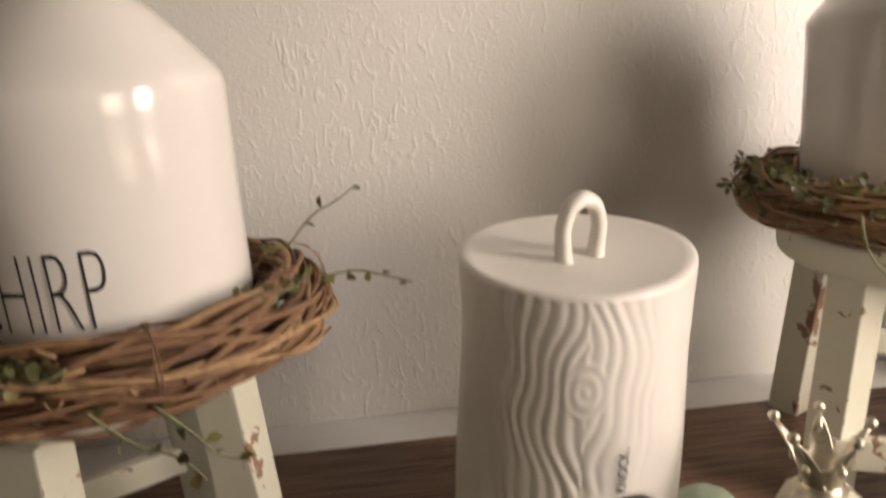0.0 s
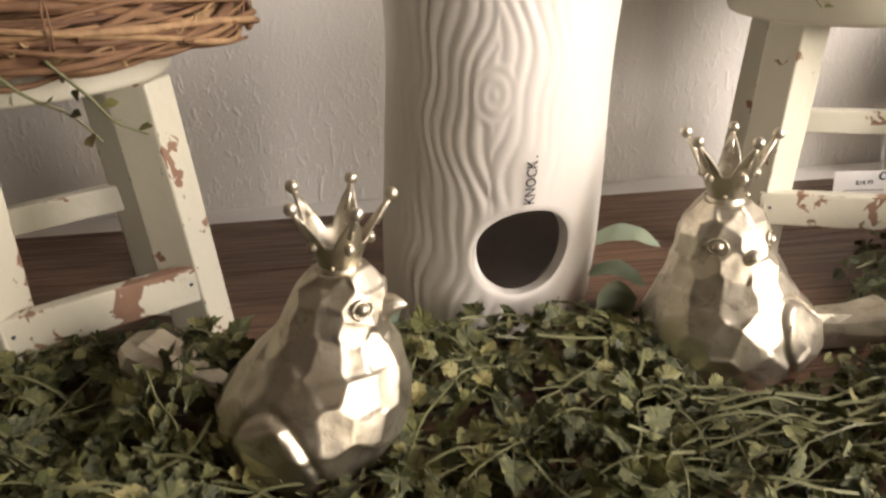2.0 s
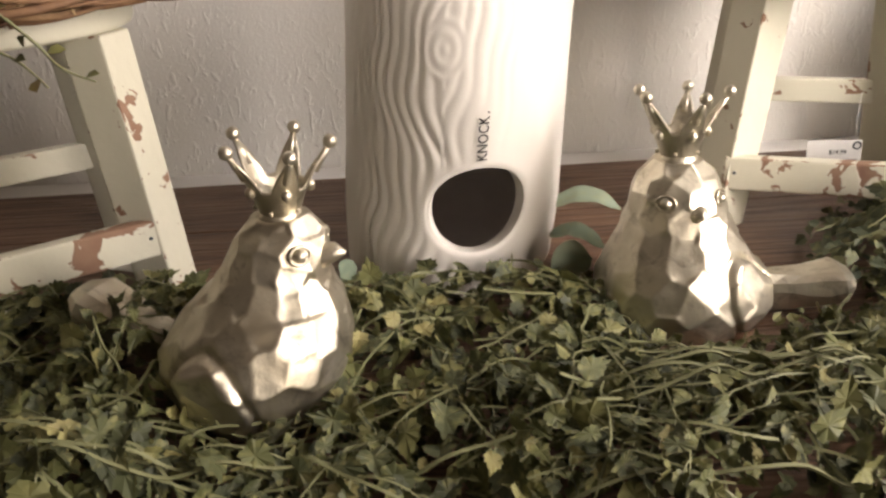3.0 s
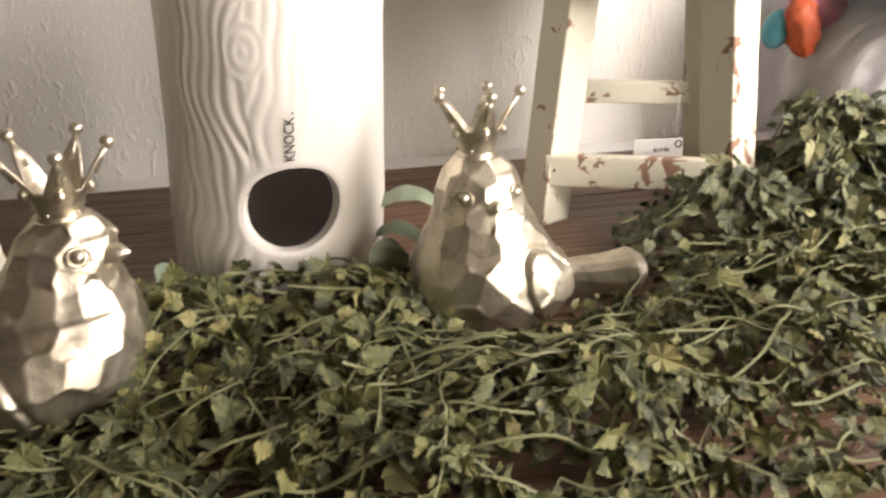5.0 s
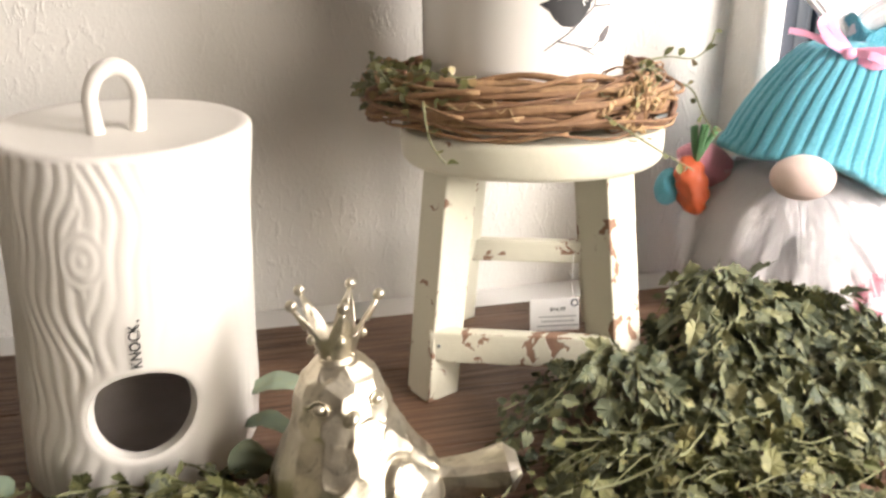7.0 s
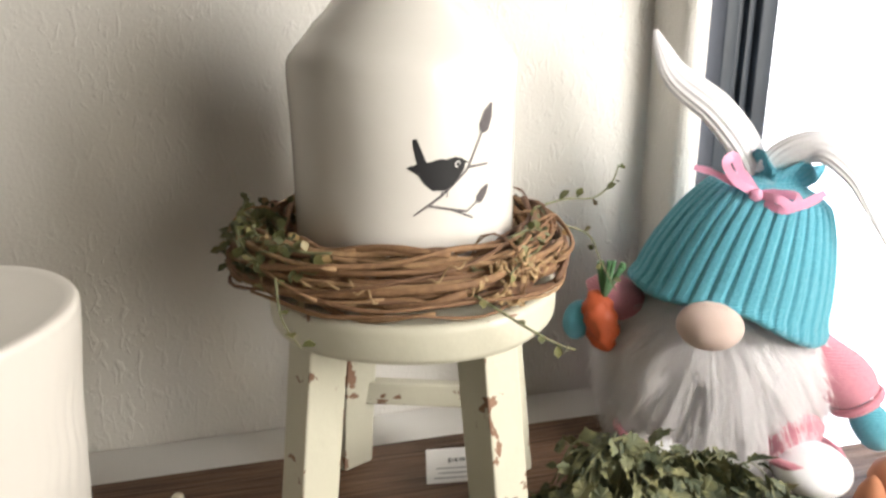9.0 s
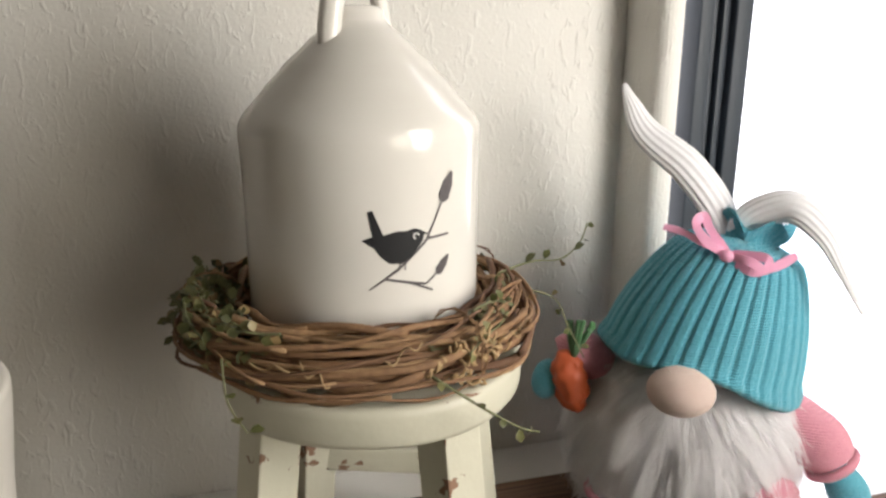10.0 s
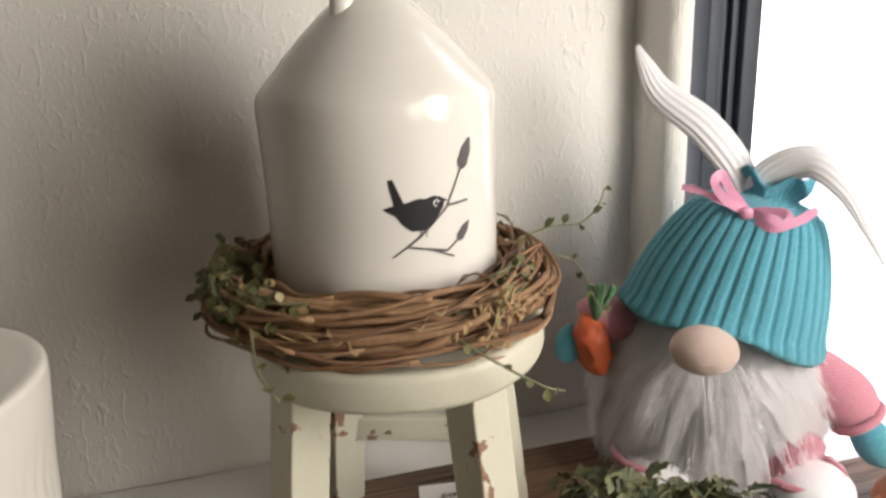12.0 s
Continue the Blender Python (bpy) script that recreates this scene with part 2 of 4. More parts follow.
bm = bmesh.new()
slab(bm, (-2.0, WALL_Y, -0.75), (0.650, WALL_Y + 0.138, 1.9))
# rounded bead that stands proud at the end of the wall, beside the window
prof = [(0.650, WALL_Y), (0.6505, WALL_Y - 0.054)] + [(0.665 - 0.0145 * math.cos(a), WALL_Y - 0.054 - 0.0145 * math.sin(a)) for a in [math.pi * k / 12 for k in range(1, 12)]] + [(0.6795, WALL_Y - 0.054), (0.6795, WALL_Y + 0.14), (0.63, WALL_Y + 0.14)]
for (x0, y0), (x1, y1) in zip(prof, prof[1:]):
    vs = [bm.verts.new(c) for c in ((x0, y0, -0.75), (x1, y1, -0.75), (x1, y1, 1.9), (x0, y0, 1.9))]
    bm.faces.new(vs)
bmesh.ops.remove_doubles(bm, verts=bm.verts, dist=0.0005)
structure("wall_north", bm, PLASTER, "off-white knockdown-textured plaster wall behind the table", "wall")

bm = bmesh.new()
slab(bm, (0.685, WALL_Y + 0.002, -0.75), (1.30, WALL_Y + 0.16, -0.30))
slab(bm, (0.685, WALL_Y + 0.002, 1.6), (1.30, WALL_Y + 0.16, 1.9))
structure("wall_under_window", bm, PLASTER, "plaster wall above and below the shop window", "wall")

bm = bmesh.new()
slab(bm, (-2.0, 0.006, -0.06), (0.70, WALL_Y - 0.002, -0.022), 0.004)
structure("window_ledge", bm, WHITE, "smooth white painted ledge between table and wall", "ledge")

bm = bmesh.new()
slab(bm, (-2.0, -3.2, -0.80), (1.30, 0.3, -0.75))
structure("floor", bm, FLOORM, "brown shop floor below the table", "floor")
bm = bmesh.new()
slab(bm, (-2.0, -3.2, 1.9), (1.30, 0.3, 1.98))
structure("ceiling", bm, ROOMW, "plain painted shop ceiling", "ceiling")
bm = bmesh.new()
slab(bm, (-2.1, -3.2, -0.75), (-2.0, 0.3, 1.9))
structure("wall_west", bm, ROOMW, "plain painted shop wall", "wall")
bm = bmesh.new()
slab(bm, (-2.0, -3.3, -0.75), (1.30, -3.2, 1.9))
structure("wall_south", bm, ROOMW, "plain painted shop wall", "wall")
bm = bmesh.new()
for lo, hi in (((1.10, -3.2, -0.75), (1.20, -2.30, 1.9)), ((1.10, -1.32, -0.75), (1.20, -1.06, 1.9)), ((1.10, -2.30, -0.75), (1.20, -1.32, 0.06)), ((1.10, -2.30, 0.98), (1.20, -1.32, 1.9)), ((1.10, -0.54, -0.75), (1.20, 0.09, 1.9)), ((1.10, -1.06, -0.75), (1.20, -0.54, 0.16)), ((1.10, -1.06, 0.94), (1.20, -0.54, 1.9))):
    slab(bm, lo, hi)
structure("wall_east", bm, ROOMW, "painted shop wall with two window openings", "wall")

# window behind the gnome: dark metal frame and glass, bright daylight outside
win = tagged(new("window_1"), "shop window with a dark metal frame, bright outside", "window", "", "structure")
WY = 0.078
bm = bmesh.new()
fx0, fx1 = 0.722, 0.787
slab(bm, (fx0, WY, -0.30), (fx0 + 0.016, WY + 0.03, 1.6), 0.002)
slab(bm, (fx0 + 0.016, WY + 0.012, -0.30), (fx1 - 0.02, WY + 0.045, 1.6), 0.002)
slab(bm, (fx0 + 0.030, WY + 0.004, -0.30), (fx0 + 0.036, WY + 0.02, 1.6), 0.001)
slab(bm, (fx1 - 0.02, WY + 0.002, -0.30), (fx1, WY + 0.04, 1.6), 0.002)
part("window_frame", bm, DARK, win)
bm = bmesh.new()
far = [bm.verts.new(c) for c in ((-2, 2.2, -2), (3.5, 2.2, -2), (3.5, 2.2, 4), (-2, 2.2, 4), (3.5, -0.6, -2), (3.5, -0.6, 4))]
bm.faces.new([far[k] for k in (0, 1, 2, 3)])
bm.faces.new([far[k] for k in (1, 4, 5, 2)])
SKYGLOW = bpy.data.materials.new("bright_daylight")
SKYGLOW.use_nodes = True
b = SKYGLOW.node_tree.nodes["Principled BSDF"]
b.inputs["Emission Color"].default_value = (0.96, 0.94, 1.0, 1)
b.inputs["Emission Strength"].default_value = 4.4
tagged(part("backdrop", bm, SKYGLOW), "overexposed daylight outside the window", "backdrop", "", "structure")

# table: planks side by side, ribbed grain, rounded front edge
table = thing("display_table", pose(0, 0, 0), "brown ribbed wood display table against the wall", "table")
edges = [0.0, -0.118, -0.242, -0.366, TABLE_FRONT]
for y1, y0 in zip(edges, edges[1:]):
    bm = bmesh.new()
    slab(bm, (-1.1, y0 + 0.0006, -0.035), (0.70 if y1 == 0 else 1.05, y1 - 0.0006, 0.0), 0.005 if y0 == TABLE_FRONT else 0.0015)
    part("plank", bm, WOOD, table, "", False)
bm = bmesh.new()
slab(bm, (-1.08, TABLE_FRONT + 0.02, -0.11), (1.03, TABLE_FRONT + 0.04, -0.036))
part("apron", bm, WOOD, table, "", False)
for x in (-1.05, 0.97):
    for y in (-0.18, TABLE_FRONT + 0.045):
        bm = bmesh.new()
        slab(bm, (x, y, -0.75), (x + 0.05, y + 0.05, -0.036), 0.004)
        part("leg", bm, WOOD, table, "", False)


# ---- log birdhouse ----
LOG_R, LOG_H = 0.0805, 0.235
LOG_LEAN = 0.077
HOLE_Z, HOLE_R = 0.0673, 0.0350
HOLE_A = radians(-90 + 9.5)
TEXT_A = radians(-90 + 8.4)
KNOT_A, KNOT_Z = radians(-90 - 9.5), 0.175


def log_relief(a, z):
    """Height of the wavy bark grain at an angle and height on the log."""
    s = (a - KNOT_A + math.pi) % (2 * math.pi) - math.pi
    s *= LOG_R
    dz = z - KNOT_Z
    d = math.hypot(s * 1.15, dz * 0.8)
    # grain lines bend round the knot
    push = 0.017 * math.exp(-(dz / 0.045) ** 2) * math.exp(-(abs(s) / 0.035) ** 1.5)
    u = s - math.copysign(push, s) if abs(s) > 1e-6 else s
    u += 0.004 * math.sin(z * 48 + 1) + 0.0025 * math.sin(z * 110 + s * 60)
    ph = u * 2 * math.pi / 0.0105 + 0.9 * math.sin(z * 33) + 2.6 * noise.noise((u * 38, z * 9, 2.0))
    w = 0.5 + 0.5 * math.sin(ph)
    line = (w ** 0.6) * (0.62 + 0.38 * noise.noise((u * 60, z * 14, 5.0)))
    rings = 0.5 + 0.5 * math.cos(d * 2 * math.pi / 0.0075)
    k = max(0.0, min(1.0, (0.017 - d) / 0.004))
    h = line * (1 - k) + (0.45 + 0.4 * rings) * k
    # grain shows on the left two fifths of the face and fades to smooth on the right
    fade = max(0.05, min(1.0, (0.050 - s) / 0.045)) * max(0.06, min(1.0, (s + 0.082) / 0.025)) * (0.75 + 0.25 * math.sin(z * 23 + s * 90))
    fade *= 1 + 0.55 * max(0.0, min(1.0, (-0.020 - s) / 0.02))
    # a second patch of grain on the far side
    s2 = ((a - radians(-8) + math.pi) % (2 * math.pi) - math.pi) * LOG_R
    fade2 = math.exp(-(s2 / 0.02) ** 2) * (0.5 + 0.5 * math.sin(z * 50))
    # smooth patch under the printed word
    st = ((a - TEXT_A + math.pi) % (2 * math.pi) - math.pi) * LOG_R
    fade *= 1 - math.exp(-(st / 0.0105) ** 4 - ((z - 0.119) / 0.024) ** 4)
    return 0.0019 * (h - 0.75) * fade + 0.0014 * (h - 0.7) * fade2


def log_body_radius(a, z):
    return LOG_R + 0.0012 * noise.noise((math.cos(a) * 2, math.sin(a) * 2, z * 18)) + 0.0015 * math.sin(z * 30 + 2 * a) + 0.0015 * math.sin(3 * a)


def log_birdhouse(m):
    t = thing("log_birdhouse", m, "cream ceramic birdhouse shaped as a tree log, standing in ivy", "birdhouse")
    bm = bmesh.new()
    na, nz = 400, 190
    grid = []
    for k in range(nz + 1):
        z = LOG_H * k / nz
        edge = min(z, LOG_H - z)
        rim = 0.004 * (1 - math.sqrt(max(0.0, 1 - max(0.0, 1 - edge / 0.005) ** 2)))
        ring = []
        for i in range(na):
            a = 2 * math.pi * i / na
            s = ((a - HOLE_A + math.pi) % (2 * math.pi) - math.pi) * LOG_R
            d = math.hypot(s * 1.0, (z - HOLE_Z) * 1.13)
            lip = 0.0016 * max(0.0, 1 - max(0.0, d - HOLE_R) / 0.005) ** 2
            calm = max(0.0, min(1.0, (d - HOLE_R - 0.004) / 0.012))
            q = log_body_radius(a, z) + log_relief(a, z) * min(1.0, edge / 0.006) * calm - rim - lip
            ring.append((a, z, q, d))
        grid.append(ring)
    vs = {}

    def vert(k, i):
        if (k, i) not in vs:
            a, z, q, d = grid[k][i]
            # pull the vertices next to the hole onto its edge
            s = ((a - HOLE_A + math.pi) % (2 * math.pi) - math.pi) * LOG_R
            if d < HOLE_R and d > 1e-6:
                f = HOLE_R / d
                a = HOLE_A + s * f / LOG_R
                z = HOLE_Z + (z - HOLE_Z) * f
            vs[k, i] = bm.verts.new((q * math.cos(a), q * math.sin(a), z))
        return vs[k, i]
    for k in range(nz):
        for i in range(na):
            j = (i + 1) % na
            quad = ((k, i), (k, j), (k + 1, j), (k + 1, i))
            if sum(grid[p][q][3] < HOLE_R for p, q in quad) >= 4:
                continue
            bm.faces.new([vert(*p) for p in quad])
    # top, slightly dished, and the inner wall
    top = [vert(nz, i) for i in range(na)]
    prev = top
    for f, dz in ((0.93, -0.001), (0.6, -0.0022), (0.25, -0.002), (0.06, -0.0018)):
        ring = [bm.verts.new((v.co.x * f, v.co.y * f, LOG_H + dz)) for v in top]
        for i in range(na):
            j = (i + 1) % na
            bm.faces.new((prev[i], prev[j], ring[j], ring[i]))
        prev = ring
    bm.faces.new(prev)
    bmesh.ops.remove_doubles(bm, verts=bm.verts, dist=0.00005)
    part("body", bm, SATIN, t)
    # inner shell seen through the entrance
    bm = bmesh.new()
    lathe(bm, [(0.073, 0.006), (0.073, 0.225)], 48)
    bmesh.ops.reverse_faces(bm, faces=bm.faces[:])
    gone = [f for f in bm.faces if len(f.verts) == 4 and abs((math.atan2(f.calc_center_median().y, f.calc_center_median().x) - HOLE_A + math.pi) % (2 * math.pi) - math.pi) < 0.62]
    bmesh.ops.delete(bm, geom=gone, context="FACES")
    part("inside", bm, HOLLOW, t, "unglazed dark inside")
    # rim of the entrance, giving the wall its thickness
    bm = bmesh.new()
    n = 60
    rows = []
    for dr, gr in ((0.0, 0.0002), (-0.0012, 0.0), (-0.003, 0.0), (-0.008, 0.0)):
        row = []
        for i in range(n):
            p = 2 * math.pi * i / n
            s, z = HOLE_R * math.cos(p), HOLE_Z + HOLE_R / 1.13 * math.sin(p)
            a = HOLE_A + s / LOG_R
            r = log_body_radius(a, z) - 0.0016 + dr + gr
            row.append(bm.verts.new((r * math.cos(a), r * math.sin(a), z)))
        rows.append(row)
    for a, b in zip(rows, rows[1:]):
        for i in range(n):
            j = (i + 1) % n
            bm.faces.new((a[i], a[j], b[j], b[i]))
    part("entrance_rim", bm, SATIN, t)
    # hanging loop
    bm = bmesh.new()
    pts = [(-0.016, 0, -0.003), (-0.0175, 0, 0.010), (-0.018, 0, 0.023), (-0.012, 0, 0.036), (0, 0, 0.041), (0.012, 0, 0.036), (0.018, 0, 0.023), (0.0175, 0, 0.010), (0.016, 0, -0.003)]
    tube(bm, smooth_path(pts, 6), lambda u: 0.0062 + 0.0014 * abs(2 * u - 1) ** 6, 14)
    for v in bm.verts:
        v.co = pose(-0.002, -0.012, LOG_H, 0, 0, 20) @ Vector((v.co.x * 0.78, v.co.y, v.co.z * 0.92))
    part("hanging_loop", bm, SATIN, t)
    word = lettering("KNOCK", 0.0094, 0.88, 0.00012)
    end = max(v.co.x for v in word.verts)
    low = min(v.co.y for v in word.verts)
    word.faces.new([word.verts.new((end + 0.0022 + 0.00075 * math.cos(q), low + 0.0007 + 0.00075 * math.sin(q), 0)) for q in [math.pi * k / 4 for k in range(8)]])
    bm = wrap(word, lambda z: log_body_radius(TEXT_A, z), TEXT_A, 0.119, True, 0.0014)
    part("lettering", bm, INK, t, "small black typewriter word KNOCK.", False)
    # the log leans a little over its foot, and its top slopes with it
    for ob in t.children:
        for v in ob.data.vertices:
            x, y, z = v.co
            v.co = Vector((x + LOG_LEAN * z, y, z + min(1.0, z / LOG_H) * (0.006 + 0.08 * y - 0.035 * x)))
    return t


log_birdhouse(pose(0.0165, -0.185, 0))


# ---- bottle-shaped birdhouses ----
def bottle_profile():
    p = [(0.0786, 0.0), (0.0815, 0.0015), (0.0832, 0.005), (0.0835, 0.02), (0.0835, 0.08), (0.0838, 0.130), (0.0842, 0.150), (0.0838, 0.1565), (0.0815, 0.1615)]
    p += [(0.0815 - 0.061 * u, 0.1615 + 0.062 * u + 0.004 * math.sin(math.pi * u)) for u in [k / 14 for k in range(1, 15)]]
    p += [(0.0185, 0.2265), (0.0180, 0.231), (0.0165, 0.2335), (0.011, 0.235)]
    return p


def bottle_radius(z):
    p = bottle_profile()
    for (r0, z0), (r1, z1) in zip(p, p[1:]):
        if z0 <= z <= z1:
            return r0 + (r1 - r0) * (z - z0) / max(1e-6, z1 - z0)
    return p[0][0]


def bottle_birdhouse(m, label, loop_turn):
    t = thing("bottle_birdhouse", m, label, "birdhouse", "bottle birdhouses on stools")
    bm = bmesh.new()
    fine = []
    p = bottle_profile()
    for (r0, z0), (r1, z1) in zip(p, p[1:]):
        k = max(1, int((z1 - z0) / 0.006))
        fine += [(r0 + (r1 - r0) * i / k, z0 + (z1 - z0) * i / k) for i in range(k)]
    fine.append(p[-1])
    lathe(bm, fine, 128, lambda a, z, r: r + 0.0009 * noise.noise((math.cos(a) * 1.6, math.sin(a) * 1.6, z * 16)) + 0.0004 * math.sin(z * 420) * (z > 0.163))
    part("body", bm, GLOSS, t)
    bm = bmesh.new()
    pts = [(-0.030, 0, 0.208), (-0.029, 0, 0.222), (-0.023, 0, 0.243), (-0.012, 0, 0.258), (0.0, 0, 0.262), (0.012, 0, 0.258), (0.023, 0, 0.243), (0.029, 0, 0.222), (0.030, 0, 0.208)]
    tube(bm, smooth_path(pts, 6), 0.0062, 12, 0, 1.3)
    for v in bm.verts:
        v.co = pose(0, 0, 0, 0, 0, loop_turn) @ v.co
    part("handle", bm, GLOSS, t)
    return t


def shape(bm, pts):
    bm.faces.new([bm.verts.new((x, y, 0)) for x, y in pts])


def stroke(bm, a, b, w0, w1):
    a, b = Vector((*a, 0)), Vector((*b, 0))
    d = (b - a).normalized().cross(Vector((0, 0, 1)))
    bm.faces.new([bm.verts.new(p) for p in (a - d * w0, b - d * w1, b + d * w1, a + d * w0)])


SEAT_Z = 0.216
right_bottle = bottle_birdhouse(pose(0.3375, -0.094, SEAT_Z + 0.001), "white glazed ceramic birdhouse with a painted dark wren on a twig", 42)
left_bottle = bottle_birdhouse(pose(-0.270, -0.185, SEAT_Z + 0.001), "white glazed ceramic bottle birdhouse with thin black lettering", 5)

# small dark wren on a twig; u to the right, v up, in hundredths of the print's width
U = 0.00036
GREY_INK = plain("grey_ink", (0.09, 0.08, 0.085), 0.4, 0.3, 200)


def printed(bm, centre_angle, height):
    return wrap(bm, bottle_radius, centre_angle, height, False, 0.0005)


bm = bmesh.new()
shape(bm, [(U * x, U * y) for x, y in [(-92, 60), (-84, 62), (-66, 18), (-40, 24), (-28, 22), (-10, 26), (4, 22), (10, 12), (8, 2), (-2, -10), (-14, -26), (-34, -36), (-56, -34), (-72, -20), (-82, -4), (-104, 10), (-84, 16)]])
stroke(bm, (U * 6, U * 16), (U * 18, U * 13), U * 4, U * 0.4)
part("printed_wren", printed(bm, radians(-90 + 15), 0.0885), INK, right_bottle, "plain dark bird shape", False)
for a, b, w0, w1 in [((-92, -80), (-40, -46), 1.2, 2.4), ((-40, -46), (14, 0), 2.4, 2.6), ((14, 0), (30, 30), 2.4, 2.0), ((30, 30), (52, 72), 2.0, 1.8), ((14, 4), (66, 6), 2.6, 2.0),
                      ((-64, -62), (14, -80), 2.2, 2.2), ((-20, -72), (28, -94), 2.2, 1.8), ((14, -80), (40, -62), 1.8, 1.6), ((-36, -34), (-42, -50), 1.2, 1.2), ((-26, -34), (-28, -48), 1.2, 1.2)]:
    bm = bmesh.new()
    stroke(bm, (U * a[0], U * a[1]), (U * b[0], U * b[1]), U * w0, U * w1)
    part("printed_twig", printed(bm, radians(-90 + 15), 0.0885), GREY_INK, right_bottle, "", False)
bm = bmesh.new()
ring = [(math.cos(q), math.sin(q)) for q in [2 * math.pi * k / 16 for k in range(13)]]
for (x0, y0), (x1, y1) in zip(ring, ring[1:]):
    shape(bm, [(U * (-6 + r * x), U * (12 + r * y)) for r, x, y in ((4.2, x0, y0), (6.0, x0, y0), (6.0, x1, y1), (4.2, x1, y1))])
part("printed_eye", wrap(bm, bottle_radius, radians(-90 + 15), 0.0885, False, 0.0009), WHITE, right_bottle, "pale ring of the eye", False)
for cx, cy, ang, ln in ((62, 92, 65, 30), (52, -50, 48, 22)):
    bm = bmesh.new()
    pts = []
    for k in range(14):
        q = 2 * math.pi * k / 14
        x, y = ln * math.cos(q), 0.42 * ln * math.sin(q) * (1 - 0.35 * math.cos(q)) * (1.12 if k % 2 else 0.92)
        c, s = math.cos(radians(ang)), math.sin(radians(ang))
        pts.append((U * (cx + x * c - y * s), U * (cy + x * s + y * c)))
    shape(bm, pts)
    part("printed_bud", printed(bm, radians(-90 + 15), 0.0885), GREY_INK, right_bottle, "", False)

# tall thin lettering on the other birdhouse
bm = lettering("CHIRP", 0.070, 0.44, -0.0018)
part("lettering", wrap(bm, bottle_radius, radians(-90 - 12.2), 0.050, False, 0.0006), INK, left_bottle, "tall thin black letters", False)


# ---- stools ----
def stool(m, label, seat=1.0, spread=1.0):
    t = thing("wooden_stool", m, label, "stool", "chipped stools")
    bm = bmesh.new()
    lathe(bm, [(0.02, 0.188), (0.100 * seat, 0.188), (0.1065 * seat, 0.1895), (0.1078 * seat, 0.1910), (0.1086 * seat, 0.194), (0.1090 * seat, 0.210), (0.1082 * seat, 0.2140), (0.1066 * seat, 0.2155), (0.103 * seat, 0.216), (0.02, 0.216)], 72,
          lambda a, z, r: r + 0.0008 * math.sin(5 * a) * (r > 0.05))
    part("seat", bm, WORN_SEAT, t)
    top, foot = 0.059 * min(1.0, spread * 1.13), 0.076 * spread
    for sx in (-1, 1):
        for sy in (-1, 1):
            bm = bmesh.new()
            slab(bm, (-0.0155, -0.0155, 0), (0.0155, 0.0155, 0.189), 0.0018, 2)
            for v in bm.verts:
                k = v.co.z / 0.189
                v.co.x, v.co.y = (v.co.x - v.co.y) * 0.7071, (v.co.x + v.co.y) * 0.7071
                o = foot + (top - foot) * k
                v.co.x += sx * o + 0.0006 * math.sin(v.co.z * 90)
                v.co.y += sy * o
            part("leg", bm, PAINT, t, "", False)
    for name, y, z, hw, hh in (("front_rung", -1, 0.049, 0.0755 * spread, 0.0135), ("back_rung", 1, 0.078, 0.058 * spread, 0.011)):
        o = foot + (top - foot) * z / 0.189
        bm = bmesh.new()
        if y < 0:
            slab(bm, (-hw, -o - 0.0205, z - hh), (hw, -o - 0.0095, z + hh), 0.0018, 2)
        else:
            slab(bm, (-hw, o - 0.006, z - hh), (hw, o + 0.006, z + hh), 0.0018, 2)
        rung = part("rung", bm, WORN_PAINT if y < 0 else PAINT, t, "", False)
        if y < 0:
            for x in (-0.067 * spread, 0.067 * spread):
                bm = bmesh.new()
                ball(bm, (x, -o - 0.0205, z + 0.001), 0.0016, (1, 0.5, 1), 1)
                part("nail", bm, DARK, rung)
    return t


right_stool = stool(pose(0.338, -0.116, 0, 0, 0, -20), "chipped cream-painted wooden stool carrying a wreath and a birdhouse")
left_stool = stool(pose(-0.284, -0.194, 0, 0, 0, 30), "chipped pale green-cream wooden stool with bare worn edges", 0.84, 0.83)


# ---- wreaths ----
def small_leaf(bm, base, d, normal, ln, w):
    """A cupped oval leaf of eight faces."""
    d, nrm = d.normalized(), normal.normalized()
    side = d.cross(nrm).normalized()
    nrm = side.cross(d)
    mid = [base + d * ln * k + nrm * ln * 0.10 * math.sin(k * 3) for k in (0, 0.3, 0.65, 1.0)]
    rows = [(mid[0], 0.0), (mid[1], 0.8), (mid[2], 1.0), (mid[3], 0.0)]
    a = bm.verts.new(rows[0][0])
    l1, r1 = [bm.verts.new(rows[1][0] + side * s * w * 0.8 + nrm * w * 0.2) for s in (-1, 1)]
    l2, r2 = [bm.verts.new(rows[2][0] + side * s * w + nrm * w * 0.2) for s in (-1, 1)]
    c1, c2 = bm.verts.new(rows[1][0]), bm.verts.new(rows[2][0])
    e = bm.verts.new(rows[3][0])
    for f in ((a, c1, l1), (a, r1, c1), (l1, c1, c2, l2), (c1, r1, r2, c2), (l2, c2, e), (c2, r2, e)):
        bm.faces.new(f)


